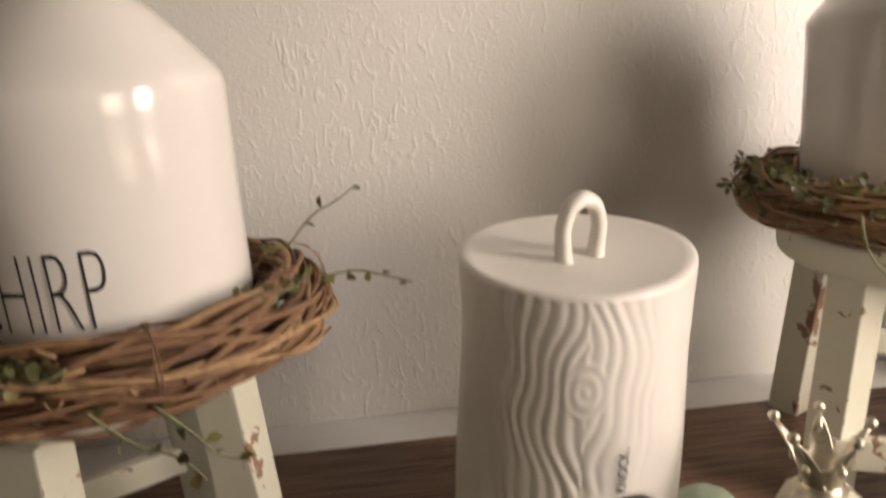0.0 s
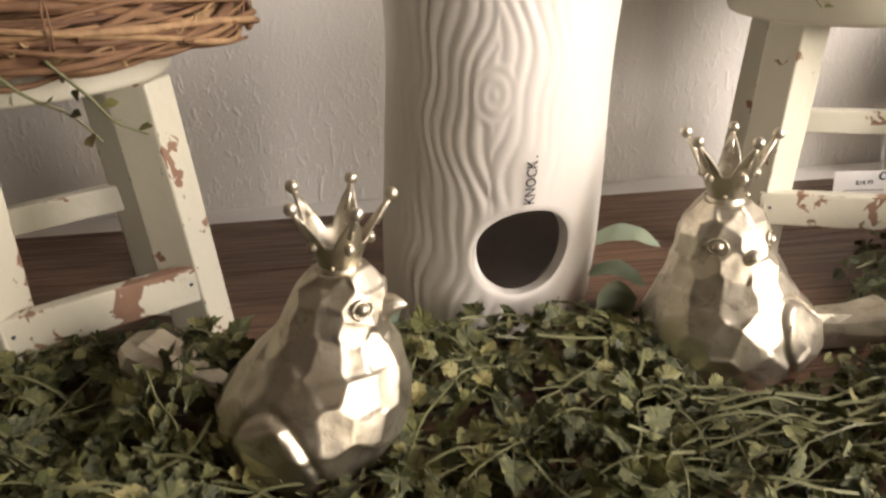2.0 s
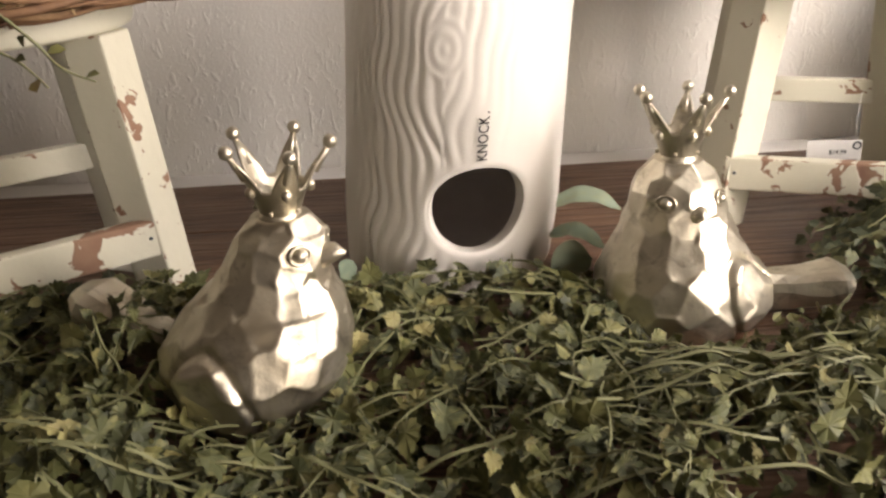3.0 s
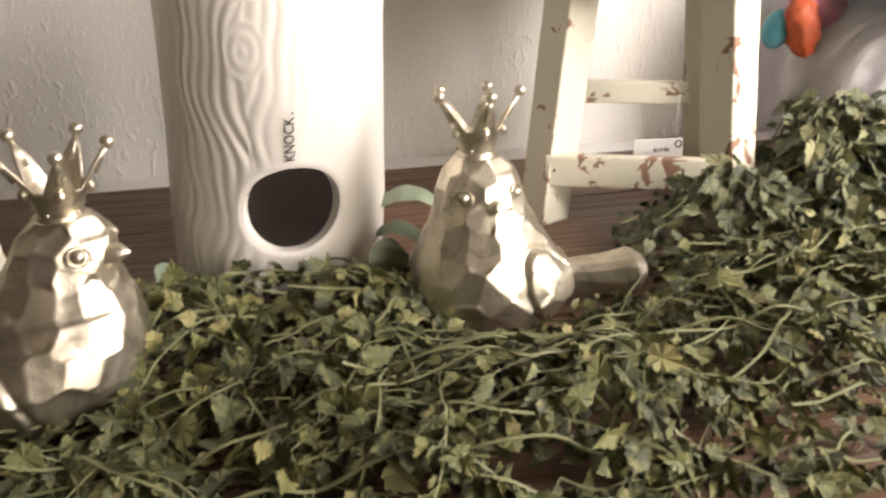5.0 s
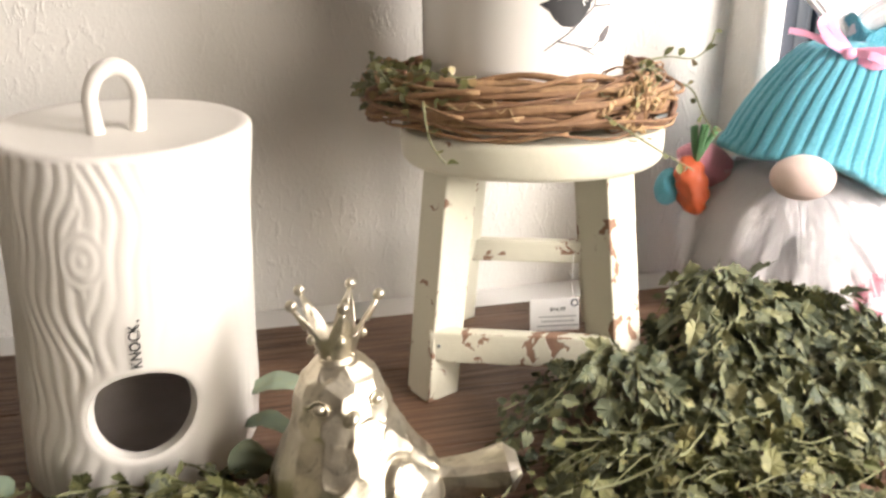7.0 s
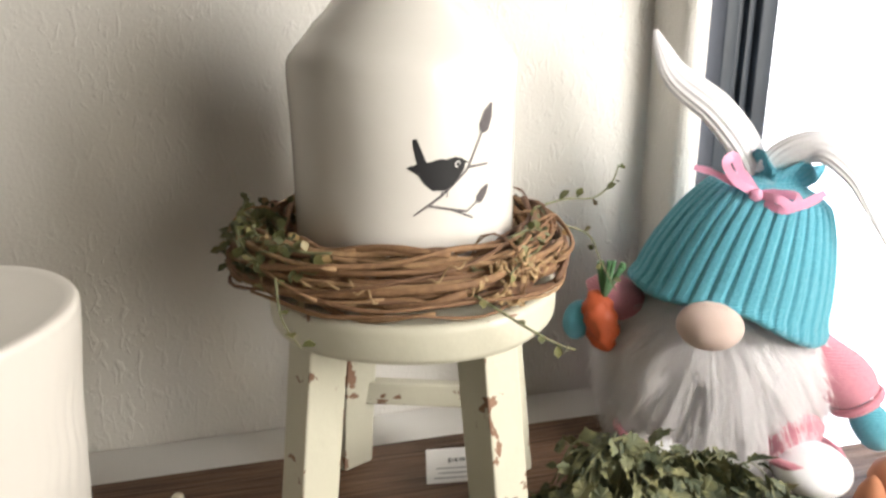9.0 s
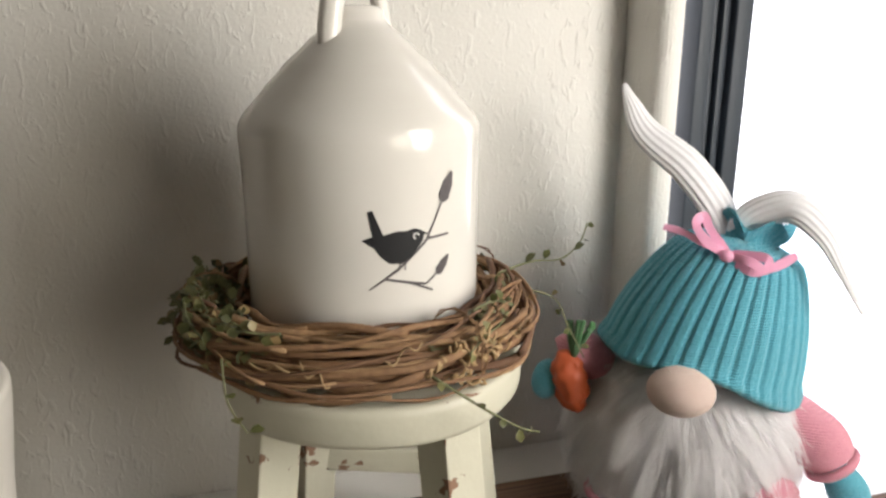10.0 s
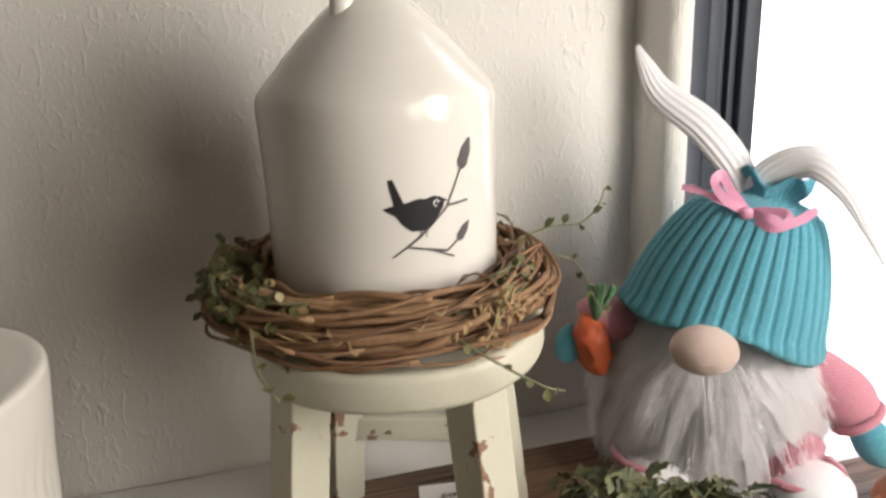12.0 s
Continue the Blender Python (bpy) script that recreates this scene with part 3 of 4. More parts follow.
def sprig(parent, rng, pts, leaf=0.009, every=2):
    """A thin stem whose leaves are pieces of their own."""
    path = smooth_path(pts, 5)
    bm = bmesh.new()
    tube(bm, path, lambda u: 0.0011 - 0.0005 * u, 4)
    stem = part("sprig", bm, STEM, parent)
    for k in range(1, len(path), every):
        d = (path[k] - path[k - 1]).normalized()
        side = d.cross(Vector((rng.uniform(-1, 1), rng.uniform(-1, 1), rng.uniform(-0.4, 1)))).normalized()
        bm = bmesh.new()
        small_leaf(bm, path[k] + side * 0.0008, side + d * 0.5, Vector((rng.uniform(-0.6, 0.6), rng.uniform(-0.9, 0), 1)), leaf * rng.uniform(0.5, 1.15), leaf * rng.uniform(0.24, 0.42))
        part("leaf", bm, SPRIG, stem)
    return stem


def wreath(m, seed, label, wild, knot=True):
    rng = random.Random(seed)
    t = thing("grapevine_wreath", m, label, "wreath", "grapevine wreaths")
    R = 0.109
    for k in range(104):
        a0, span = rng.uniform(0, 2 * math.pi), rng.uniform(1.6, 4.4)
        ph, tw = rng.uniform(0, 2 * math.pi), rng.uniform(-2.2, 2.2)
        rr = 0.0225 * math.sqrt(rng.uniform(0.15, 1.0))
        pts = []
        n = int(span * 10)
        for i in range(n + 1):
            u = i / n
            a = a0 + span * u
            q = ph + tw * u * 2
            bulge = rr * (1 + 0.12 * math.sin(7 * a + k))
            r = R + bulge * math.cos(q) * 1.12 + 0.0018 * noise.noise((a * 2, k, 0))
            z = 0.0245 + bulge * math.sin(q) * 0.92 + 0.0018 * noise.noise((a * 2, k, 9))
            z -= 0.40 * max(0.0, r - 0.114)
            pts.append((r * math.cos(a), r * math.sin(a), z))
        w = rng.choice((0.0011, 0.0016, 0.0022, 0.0030)) * rng.uniform(0.85, 1.15)
        bm = bmesh.new()
        tube(bm, pts, lambda u: w * (0.75 + 0.25 * math.sin(math.pi * u)) * (1 + 0.15 * math.sin(40 * u + k)), 6)
        part("twig", bm, BARK, t)
    # wraps that bind the ring
    for a in (-1.15, 0.4, 1.6, 2.9):
        bm = bmesh.new()
        pts = []
        for i in range(31):
            q = 2 * math.pi * i / 15 + 0.3 * a
            r = R + (0.0262 + 0.002 * math.sin(2.3 * i)) * math.cos(q)
            pts.append((r * math.cos(a + 0.012 * math.sin(0.7 * i)), r * math.sin(a + 0.012 * math.sin(0.7 * i)), 0.0245 + 0.0252 * math.sin(q)))
        tube(bm, pts, 0.0006, 5)
        part("binding", bm, BARK, t)
    for k in range(74):
        a = rng.uniform(0, 2 * math.pi) if k < 26 else rng.gauss(3.0, 0.42)
        r, z = R + rng.uniform(-0.016, 0.018), 0.046 + rng.uniform(-0.012, 0.004) - (0.022 * rng.random() if k >= 40 else 0.0)
        p = Vector((r * math.cos(a), r * math.sin(a), z))
        tang = Vector((-math.sin(a), math.cos(a), 0)) * rng.choice((-1, 1))
        out = Vector((math.cos(a), math.sin(a), 0))
        pts = [p]
        for s in range(4):
            p = p + tang * rng.uniform(0.009, 0.016) + out * rng.uniform(-0.006, 0.004) + Vector((0, 0, rng.uniform(-0.006, 0.003)))
            pts.append(p)
        sprig(t, rng, pts, 0.009 if k < 26 else 0.0098, 2)
    for pts in wild:
        sprig(t, rng, pts, 0.0105, 3)
    for k in range(24 if knot else 7):
        a = rng.uniform(-2.6, -0.6) if k < 7 else rng.gauss(-1.24, 0.085)
        p = Vector((0.128 * math.cos(a), 0.128 * math.sin(a), 0.020 + rng.uniform(-0.01, 0.016)))
        tang = Vector((-math.sin(a), math.cos(a), 0))
        pitch, turn, lean = rng.uniform(0.0008, 0.0024), rng.uniform(0.7, 1.7), rng.uniform(-0.0012, 0.0012)
        pts = [p + tang * pitch * i + Vector((math.cos(a), math.sin(a), 0)) * 0.0022 * math.sin(i * turn + k) + Vector((0, 0, 0.0030 * math.cos(i * turn) + lean * i)) for i in range(rng.randint(6, 14))]
        curl = bmesh.new()
        tube(curl, pts, 0.0006 if k < 7 else 0.0011, 4)
        part("tendril", curl, TENDRIL, t, "dry curled tan tendril")
    return t


right_wreath = wreath(pose(0.334, -0.098, SEAT_Z), 4, "brown grapevine wreath with green sprigs round the birdhouse foot",
       [[(0.10, -0.02, 0.045), (0.135, 0.0, 0.046), (0.165, 0.01, 0.043), (0.187, 0.022, 0.052), (0.197, 0.03, 0.066)],
        [(0.125, -0.02, 0.03), (0.148, -0.02, 0.02), (0.155, -0.03, 0.0), (0.162, -0.045, -0.02)],
        [(0.02, -0.128, 0.02), (0.05, -0.14, 0.0), (0.07, -0.145, -0.012), (0.085, -0.14, -0.02)],
        [(-0.10, -0.09, 0.03), (-0.098, -0.10, 0.005), (-0.088, -0.108, -0.012)]])
left_wreath = wreath(pose(-0.268, -0.187, SEAT_Z - 0.012), 11, "reddish brown grapevine wreath with green trailing sprigs",
       [[(0.10, 0.03, 0.045), (0.12, 0.05, 0.065), (0.14, 0.055, 0.075), (0.155, 0.06, 0.084)],
        [(0.128, 0.0, 0.035), (0.15, 0.005, 0.036), (0.17, 0.0, 0.032), (0.188, -0.005, 0.027)],
        [(0.05, -0.125, 0.015), (0.065, -0.12, -0.005), (0.075, -0.118, -0.02), (0.088, -0.11, -0.03)],
        [(0.02, -0.134, 0.02), (0.04, -0.134, 0.0), (0.058, -0.13, -0.012), (0.07, -0.128, -0.028)]], False)


# ---- crowned bird figurines ----
def crown(bm, at, lean=(0, 0), turn=0.0, size=1.0):
    """A five-pronged crown with a ball on each prong."""
    base = len(bm.verts)
    lathe(bm, [(0.0116, -0.007), (0.0118, -0.003), (0.0121, 0.001), (0.0117, 0.0035), (0.0104, 0.005)], 30, None, False, False)
    # one flared sheet whose upper edge rises to five points, with an inner face
    n, rows = 100, 10
    skins = []
    for inset in (0.0, 0.0016):
        skin = []
        for k in range(rows + 1):
            ring = []
            for i in range(n):
                a = 2 * math.pi * i / n
                off = abs((a - turn) % (2 * math.pi / 5) - math.pi / 5) / (math.pi / 5)
                top = 0.0195 + 0.0205 * max(0.0, 1 - (1 - off) * 1.32) ** 1.05
                z = 0.002 + (top - 0.002) * k / rows
                u = z / 0.04
                r = 0.0100 + 0.0070 * u + 0.0108 * u * u - inset
                ring.append(bm.verts.new((r * math.cos(a), r * math.sin(a), z)))
            skin.append(ring)
        skins.append(skin)
        for p, q in zip(skin, skin[1:]):
            for i in range(n):
                j = (i + 1) % n
                bm.faces.new((p[i], p[j], q[j], q[i]) if inset == 0 else (q[i], q[j], p[j], p[i]))
    for i in range(n):
        j = (i + 1) % n
        bm.faces.new((skins[0][-1][i], skins[0][-1][j], skins[1][-1][j], skins[1][-1][i]))
    for k in range(5):
        a = turn + 2 * math.pi * k / 5
        c, s = math.cos(a), math.sin(a)
        tube(bm, [(0.0188 * c, 0.0188 * s, 0.026), (0.0268 * c, 0.0268 * s, 0.0395)], lambda u: 0.0023 - 0.0008 * u, 8)
        ball(bm, (0.0276 * c, 0.0276 * s, 0.0415), 0.0037)
        ball(bm, (0.0164 * c, 0.0164 * s, 0.0180), 0.0028, (1, 1, 1.2))
        b = a + math.pi / 5
        ball(bm, (0.0125 * math.cos(b), 0.0125 * math.sin(b), 0.0065), 0.0013)
    bm.verts.ensure_lookup_table()
    m = Matrix.Translation(at) @ pose(0, 0, 0, lean[0], lean[1], 0) @ Matrix.Scale(size, 4)
    for v in bm.verts[base:]:
        v.co = m @ v.co


def bird(m, profile, top_shift, head, hr, look_dir, beak, tail, wing, label, seed, crown_lean, crown_size):
    """profile: (height, radius) rows of the bell-shaped body; wing: (angle, height) of the raised wing plate."""
    rng = random.Random(seed)
    bm = bmesh.new()
    zs, rs = [q[0] for q in profile], [q[1] for q in profile]
    sx, sy = top_shift
    ztop = zs[-1]
    tail_v = Vector(tail)
    tail_a = math.atan2(tail_v.y, tail_v.x)
    na, nz = 220, 150

    def surface(a, z):
        k = max(0.0, (z - 0.035) / (ztop - 0.035))
        k = k * k * (3 - 2 * k)
        r = 0.5 * np.interp(z, zs, rs) + 0.25 * (np.interp(z - 0.006, zs, rs) + np.interp(z + 0.006, zs, rs))
        away = math.cos(a - tail_a)
        r *= 1 + 0.16 * max(0.0, away) ** 3 * math.exp(-((z - 0.020) / 0.020) ** 2)
        return Vector((r * math.cos(a) + sx * k, r * math.sin(a) + sy * k, z))
    grid, pts, nor = [], [], []
    for k in range(nz + 1):
        z = ztop * k / nz
        for i in range(na):
            a = 2 * math.pi * i / na
            p = surface(a, z)
            n = (surface(a + 0.03, z) - surface(a - 0.03, z)).cross(surface(a, z + 0.0012) - surface(a, z - 0.0012)).normalized()
            pts.append(p)
            nor.append(n)
            grid.append((a, z))
    P, N = np.array([tuple(p) for p in pts]), np.array([tuple(n) for n in nor])
    # hammered facets: every point moves to the tangent plane of the nearest dent
    seeds = []
    order = list(range(len(pts)))
    rng.shuffle(order)
    for i in order[:9000]:
        gap = 0.0155 if P[i, 2] < 0.075 else 0.0115
        if all((P[i, 0] - P[q, 0]) ** 2 + (P[i, 1] - P[q, 1]) ** 2 + (P[i, 2] - P[q, 2]) ** 2 > gap * gap for q in seeds):
            seeds.append(i)
    S, SN = P[seeds], N[seeds]
    gap2 = ((P[:, None, :] - S[None]) ** 2).sum(2)
    soft = np.exp(-(gap2 - gap2.min(1)[:, None]) / 0.000014)
    dist = (S[None] * SN[None]).sum(2) - P @ SN.T
    off = (soft * dist).sum(1) / soft.sum(1)
    wa, wz = wing
    verts = []
    for i, (a, z) in enumerate(grid):
        da = ((a - wa + math.pi) % (2 * math.pi) - math.pi) * 0.050
        e = math.hypot((da + 0.25 * (z - wz)) / 0.0220, (z - wz) / 0.0265)
        plate = 0.0018 * (1 - soft_step(0.85, 1.0, e)) - 0.0022 * math.exp(-((e - 1.06) / 0.07) ** 2)
        p = pts[i] + nor[i] * (max(-0.002, min(0.002, 1.0 * off[i])) + plate + 0.0004 * noise.noise(pts[i] * 110))
        p.z = max(0.0, p.z)
        verts.append(bm.verts.new(p))
    for k in range(nz):
        for i in range(na):
            j = (i + 1) % na
            bm.faces.new((verts[k * na + i], verts[k * na + j], verts[(k + 1) * na + j], verts[(k + 1) * na + i]))
    bm.faces.new(verts[-na:])
    bm.faces.new(list(reversed(verts[:na])))
    # tail: a thick paddle that widens to a rounded end
    t0 = Vector((0.030 * math.cos(tail_a), 0.030 * math.sin(tail_a), 0.016))
    mid = t0.lerp(tail_v, 0.5) - Vector((0, 0, 0.004))
    path = smooth_path([t0, mid, tail_v], 4)
    rows, flat = [], []
    for k, c in enumerate(path):
        u = k / (len(path) - 1)
        d = (path[min(k + 1, len(path) - 1)] - path[max(k - 1, 0)]).normalized()
        side = d.cross(Vector((0, 0, 1))).normalized()
        up = side.cross(d)
        w = (0.0165 - 0.0060 * math.sin(math.pi * min(1, u * 1.25)) + 0.0025 * u) * (1 - max(0.0, (u - 0.86) / 0.14) ** 2 * 0.45)
        h = (0.0150 - 0.0045 * u) * (1 - max(0.0, (u - 0.90) / 0.10) ** 2 * 0.5)
        row = []
        for q in range(10):
            a = 2 * math.pi * (q + 0.35 * noise.noise((q * 3.1, k * 0.4, seed))) / 10
            ca, sa = math.cos(a), math.sin(a)
            ca, sa = math.copysign(abs(ca) ** 0.6, ca), math.copysign(abs(sa) ** 0.6, sa)
            row.append(bm.verts.new(c + side * w * ca + up * h * sa * (1 + 0.12 * noise.noise((q * 1.7, k * 0.9, seed)))))
        rows.append(row)
    for a, b in zip(rows, rows[1:]):
        for i in range(10):
            j = (i + 1) % 10
            flat.append(bm.faces.new((a[i], a[j], b[j], b[i])))
    flat.append(bm.faces.new(rows[-1]))
    # beak, brows and eyes
    ld = Vector((*look_dir, 0)).normalized()
    h = Vector(head)
    length, thick = beak
    tip = h + ld * (hr + length) + Vector((0, 0, 0.0015))
    tube(bm, [h + ld * (hr - 0.008) + Vector((0, 0, -0.003)), h + ld * (hr - 0.002) + Vector((0, 0, -0.001)), h + ld * (hr + length * 0.5) + Vector((0, 0, 0.0015)), tip], lambda u: thick * (1 - u) ** 0.6 + 0.0010, 10, 0, 0.75)
    sd = ld.cross(Vector((0, 0, 1)))
    for s in (-1, 1):
        e = (ld * 0.76 + sd * s * 0.62 + Vector((0, 0, 0.22))).normalized()
        ball(bm, h + e * (hr - 0.0004), 0.0038)
        ring = []
        u1 = e.cross(Vector((0, 0, 1))).normalized()
        u2 = u1.cross(e)
        for i in range(13):
            q = 2 * math.pi * i / 12
            ring.append(h + e * hr + (u1 * math.cos(q) * 1.25 + u2 * math.sin(q)) * 0.0048)
        tube(bm, ring, 0.0010, 6)
        # cheek crease under the eye
        tube(bm, [h + (ld * 0.9 + sd * s * 0.25 + Vector((0, 0, -0.35))).normalized() * hr, h + (ld * 0.68 + sd * s * 0.62 + Vector((0, 0, -0.42))).normalized() * (hr + 0.001), h + (ld * 0.4 + sd * s * 0.9 + Vector((0, 0, -0.20))).normalized() * (hr - 0.001)], 0.0022, 8)
    crown(bm, Vector((sx, sy, ztop - 0.002)), crown_lean, 0.35 + seed, crown_size)
    bm.normal_update()
    for f in bm.faces:
        f.smooth = True
    for f in flat:
        f.smooth = False
    ob = part("bird_figurine", bm, METAL, None, "", False)
    ob.matrix_basis = m
    return tagged(ob, label, "figurine", "crowned bird figurines")


def soft_step(a, b, x):
    t = max(0.0, min(1.0, (x - a) / (b - a)))
    return t * t * (3 - 2 * t)


bird(pose(-0.098, -0.366, 0.0), [(0, 0.034), (0.012, 0.044), (0.028, 0.0505), (0.046, 0.0520), (0.062, 0.0440), (0.074, 0.0340), (0.084, 0.0285), (0.094, 0.0262), (0.103, 0.0228), (0.109, 0.0170), (0.1115, 0.011)], (0.0195, 0.0125),
     (0.0165, 0.010, 0.0915), 0.0262, (0.96, -0.28), (0.012, 0.0085), (-0.112, 0.045, 0.056), (-1.96, 0.031),
     "hammered silver-gold bird figurine wearing a crown, nestled in ivy", 1, (0, 4), 1.0)
bird(pose(0.160, -0.294, 0.0), [(0, 0.046), (0.010, 0.0505), (0.022, 0.0518), (0.035, 0.0483), (0.050, 0.0412), (0.062, 0.0350), (0.072, 0.0308), (0.081, 0.0290), (0.090, 0.0263), (0.098, 0.0215), (0.1020, 0.0165), (0.1045, 0.011)], (-0.0025, 0.008),
     (-0.0022, 0.006, 0.0785), 0.0288, (0.14, -0.99), (0.007, 0.0080), (0.110, -0.014, 0.024), (-0.72, 0.024),
     "hammered champagne-gold bird figurine wearing a crown, beside the log birdhouse", 2, (-6, 0), 1.02)


# ---- ivy ----
HALF = [(0.15, -0.05), (0.36, 0.00), (0.35, 0.11), (0.52, 0.27), (0.40, 0.33), (0.42, 0.52), (0.28, 0.54), (0.22, 0.73), (0.11, 0.76)]
LEAF = [(0.0, 0.0)] + [(-u, v) for u, v in HALF] + [(0.0, 1.0)] + [(u * 0.96, v * 0.98) for u, v in reversed(HALF)]


def keep_out(x, y):
    if math.hypot(x - 0.018, y + 0.185) < 0.084 or math.hypot(x + 0.098, y + 0.366) < 0.047 or math.hypot(x - 0.160, y + 0.294) < 0.051:
        return True
    # tails of the birds
    for (ax, ay), (bx, by) in (((0.160, -0.294), (0.272, -0.304)),):
        t = max(0.0, min(1.0, ((x - ax) * (bx - ax) + (y - ay) * (by - ay)) / ((bx - ax) ** 2 + (by - ay) ** 2)))
        if math.hypot(x - ax - t * (bx - ax), y + 0.008 - ay - t * (by - ay)) < 0.021:
            return True
    return False


class Foliage:
    """Gathers leaves and stems of one ivy garland into one mesh."""

    def __init__(self, seed):
        self.rng = random.Random(seed)
        self.verts, self.faces, self.mats, self.rim = [], [], [], []

    def leaf(self, p, d, n, size):
        rng = self.rng
        d = d.normalized()
        n = (n - d * n.dot(d)).normalized()
        s = d.cross(n)
        o = len(self.verts)
        curl, fold, wide = rng.uniform(-0.8, 0.3), rng.uniform(-0.1, 0.6), rng.uniform(0.6, 1.05)
        self.verts.append(p + d * size * 0.30)
        self.rim.append(0.0)
        for k, (u, v) in enumerate(LEAF):
            h = fold * abs(u) + curl * v * v * 0.6 + rng.uniform(-0.05, 0.05)
            self.verts.append(p + s * u * wide * size + d * v * size + n * h * size)
            self.rim.append(1.0 if k else 0.15)
        n_rim = len(LEAF)
        for k in range(n_rim):
            self.faces.append((o, o + 1 + k, o + 1 + (k + 1) % n_rim))
            self.mats.append(0)

    def stem(self, pts, r):
        pts = smooth_path(pts, 4)
        o = len(self.verts)
        side = None
        for k, p in enumerate(pts):
            d = (pts[min(k + 1, len(pts) - 1)] - pts[max(k - 1, 0)]).normalized()
            side = d.orthogonal().normalized() if side is None else (side - d * side.dot(d)).normalized()
            up = d.cross(side)
            for a in (0, 2.094, 4.189):
                self.verts.append(p + (side * math.cos(a) + up * math.sin(a)) * r)
                self.rim.append(0.5)
        for k in range(len(pts) - 1):
            for i in range(3):
                j = (i + 1) % 3
                self.faces.append((o + 3 * k + i, o + 3 * k + j, o + 3 * k + 3 + j, o + 3 * k + 3 + i))
                self.mats.append(1)
        return pts

    def object(self, name, label, leaves):
        me = bpy.data.meshes.new(name)
        me.from_pydata([tuple(v) for v in self.verts], [], self.faces)
        me.materials.append(leaves)
        me.materials.append(STEM)
        me.polygons.foreach_set("material_index", self.mats)
        at = me.attributes.new("rim", "FLOAT", "POINT")
        at.data.foreach_set("value", self.rim)
        return tagged(new(name, me), label, "ivy", "", "stuff")


def grow(name, label, seed, area, height, count, runs, peak=None, leafy=1.0, gap=2, runners=(), arch=0.016, leaves=IVY):
    """Fills the ground under height(x, y) with ivy leaves and lays stems through it."""
    f = Foliage(seed)
    rng = f.rng
    x0, x1, y0, y1 = area
    e = 0.012

    def downhill(x, y):
        return Vector((height(x - e, y) - height(x + e, y), height(x, y - e) - height(x, y + e), 0)) / (2 * e)
    # inner tangle of small leaves
    made = 0
    while made < count:
        x, y = rng.uniform(x0, x1), rng.uniform(y0, y1)
        h = height(x, y)
        if h <= 0 or keep_out(x, y):
            continue
        z = 0.004 + h * 0.72 * rng.uniform(0, 1) ** 0.6
        n = Vector((rng.gauss(0, 1.0), rng.gauss(-0.5, 0.9), 0.5)) + downhill(x, y) * 0.7
        a = rng.uniform(0, 2 * math.pi)
        d = Vector((math.cos(a), math.sin(a) - 0.35, rng.uniform(-1.1, 0.3)))
        f.leaf(Vector((x, y, z)), d, n, rng.uniform(0.007, 0.014))
        made += 1
    # strands that arch over it, with hanging leaves
    done = tries = 0
    while done < runs and tries < runs * 30:
        tries += 1
        if peak and rng.random() < 0.75:
            x, y = peak[0] + rng.gauss(0, peak[2]), peak[1] + rng.gauss(0, peak[3])
            a = rng.uniform(math.pi * 0.92, math.pi * 2.08)
        else:
            x, y = rng.uniform(x0, x1), rng.uniform(y0, y1)
            a = rng.gauss(0, 0.45) + (math.pi if rng.random() < 0.5 else 0)
        lift, steps, pts = rng.uniform(-0.004, arch), rng.randint(5, 13), []
        for s in range(steps):
            h = height(x, y)
            if (h <= 0 and (not pts or s < steps - 2)) or keep_out(x, y):
                break
            pts.append(Vector((x, y, max(0.005, h * 0.92 + lift * math.sin(math.pi * (s + 1) / steps) + rng.gauss(0, 0.002)))))
            x, y, a = x + 0.0165 * math.cos(a), y + 0.0165 * math.sin(a), a + rng.gauss(0, 0.22)
        if len(pts) < 4:
            continue
        done += 1
        path = f.stem(pts, rng.uniform(0.0005, 0.0010))
        for k in range(2, len(path), gap):
            run = (path[k] - path[k - 1]).normalized()
            p = path[k]
            slope = downhill(p.x, p.y)
            side = run.cross(Vector((0, 0, 1))) * rng.choice((-1, 1))
            d = run * rng.uniform(0.2, 0.8) + side * rng.uniform(0.3, 1.0) + slope * 0.6 + Vector((0, -0.15, rng.uniform(-0.9, 0.25)))
            n = Vector((rng.gauss(0, 0.8), rng.gauss(-0.5, 0.7), 0.7)) + slope * 0.9
            size = leafy * rng.choice((0.008, 0.010, 0.013, 0.016, 0.020)) * rng.uniform(0.85, 1.15) * (0.7 if k > len(path) - 6 else 1)
            q = p + d.normalized() * rng.uniform(0.002, 0.007)
            f.stem([p, p.lerp(q, 0.5) + Vector((0, 0, 0.001)), q], 0.0004)
            f.leaf(q, d, n, size)
    # long bare runners that cross the top
    for x, y, length, drift in runners:
        pts = []
        for k in range(int(length / 0.022)):
            h = height(x, y)
            pts.append(Vector((x, y, max(0.006, h) + 0.010 + 0.005 * math.sin(k * 1.3 + x * 40))))
            x, y = x + 0.022, y + drift * 0.022 + rng.gauss(0, 0.0022)
        path = f.stem(pts, 0.0011)
        for k in range(3, len(path), 5):
            d = Vector((rng.uniform(-0.3, 0.8), rng.choice((-1, 1)) * rng.uniform(0.4, 1.0), rng.uniform(-0.8, 0.3)))
            q = path[k] + d.normalized() * 0.007
            f.stem([path[k], path[k].lerp(q, 0.5), q], 0.0005)
            f.leaf(q, d, Vector((rng.gauss(0, 0.4), -0.5, 0.8)), rng.uniform(0.010, 0.020))
    return f.object(name, label, leaves)


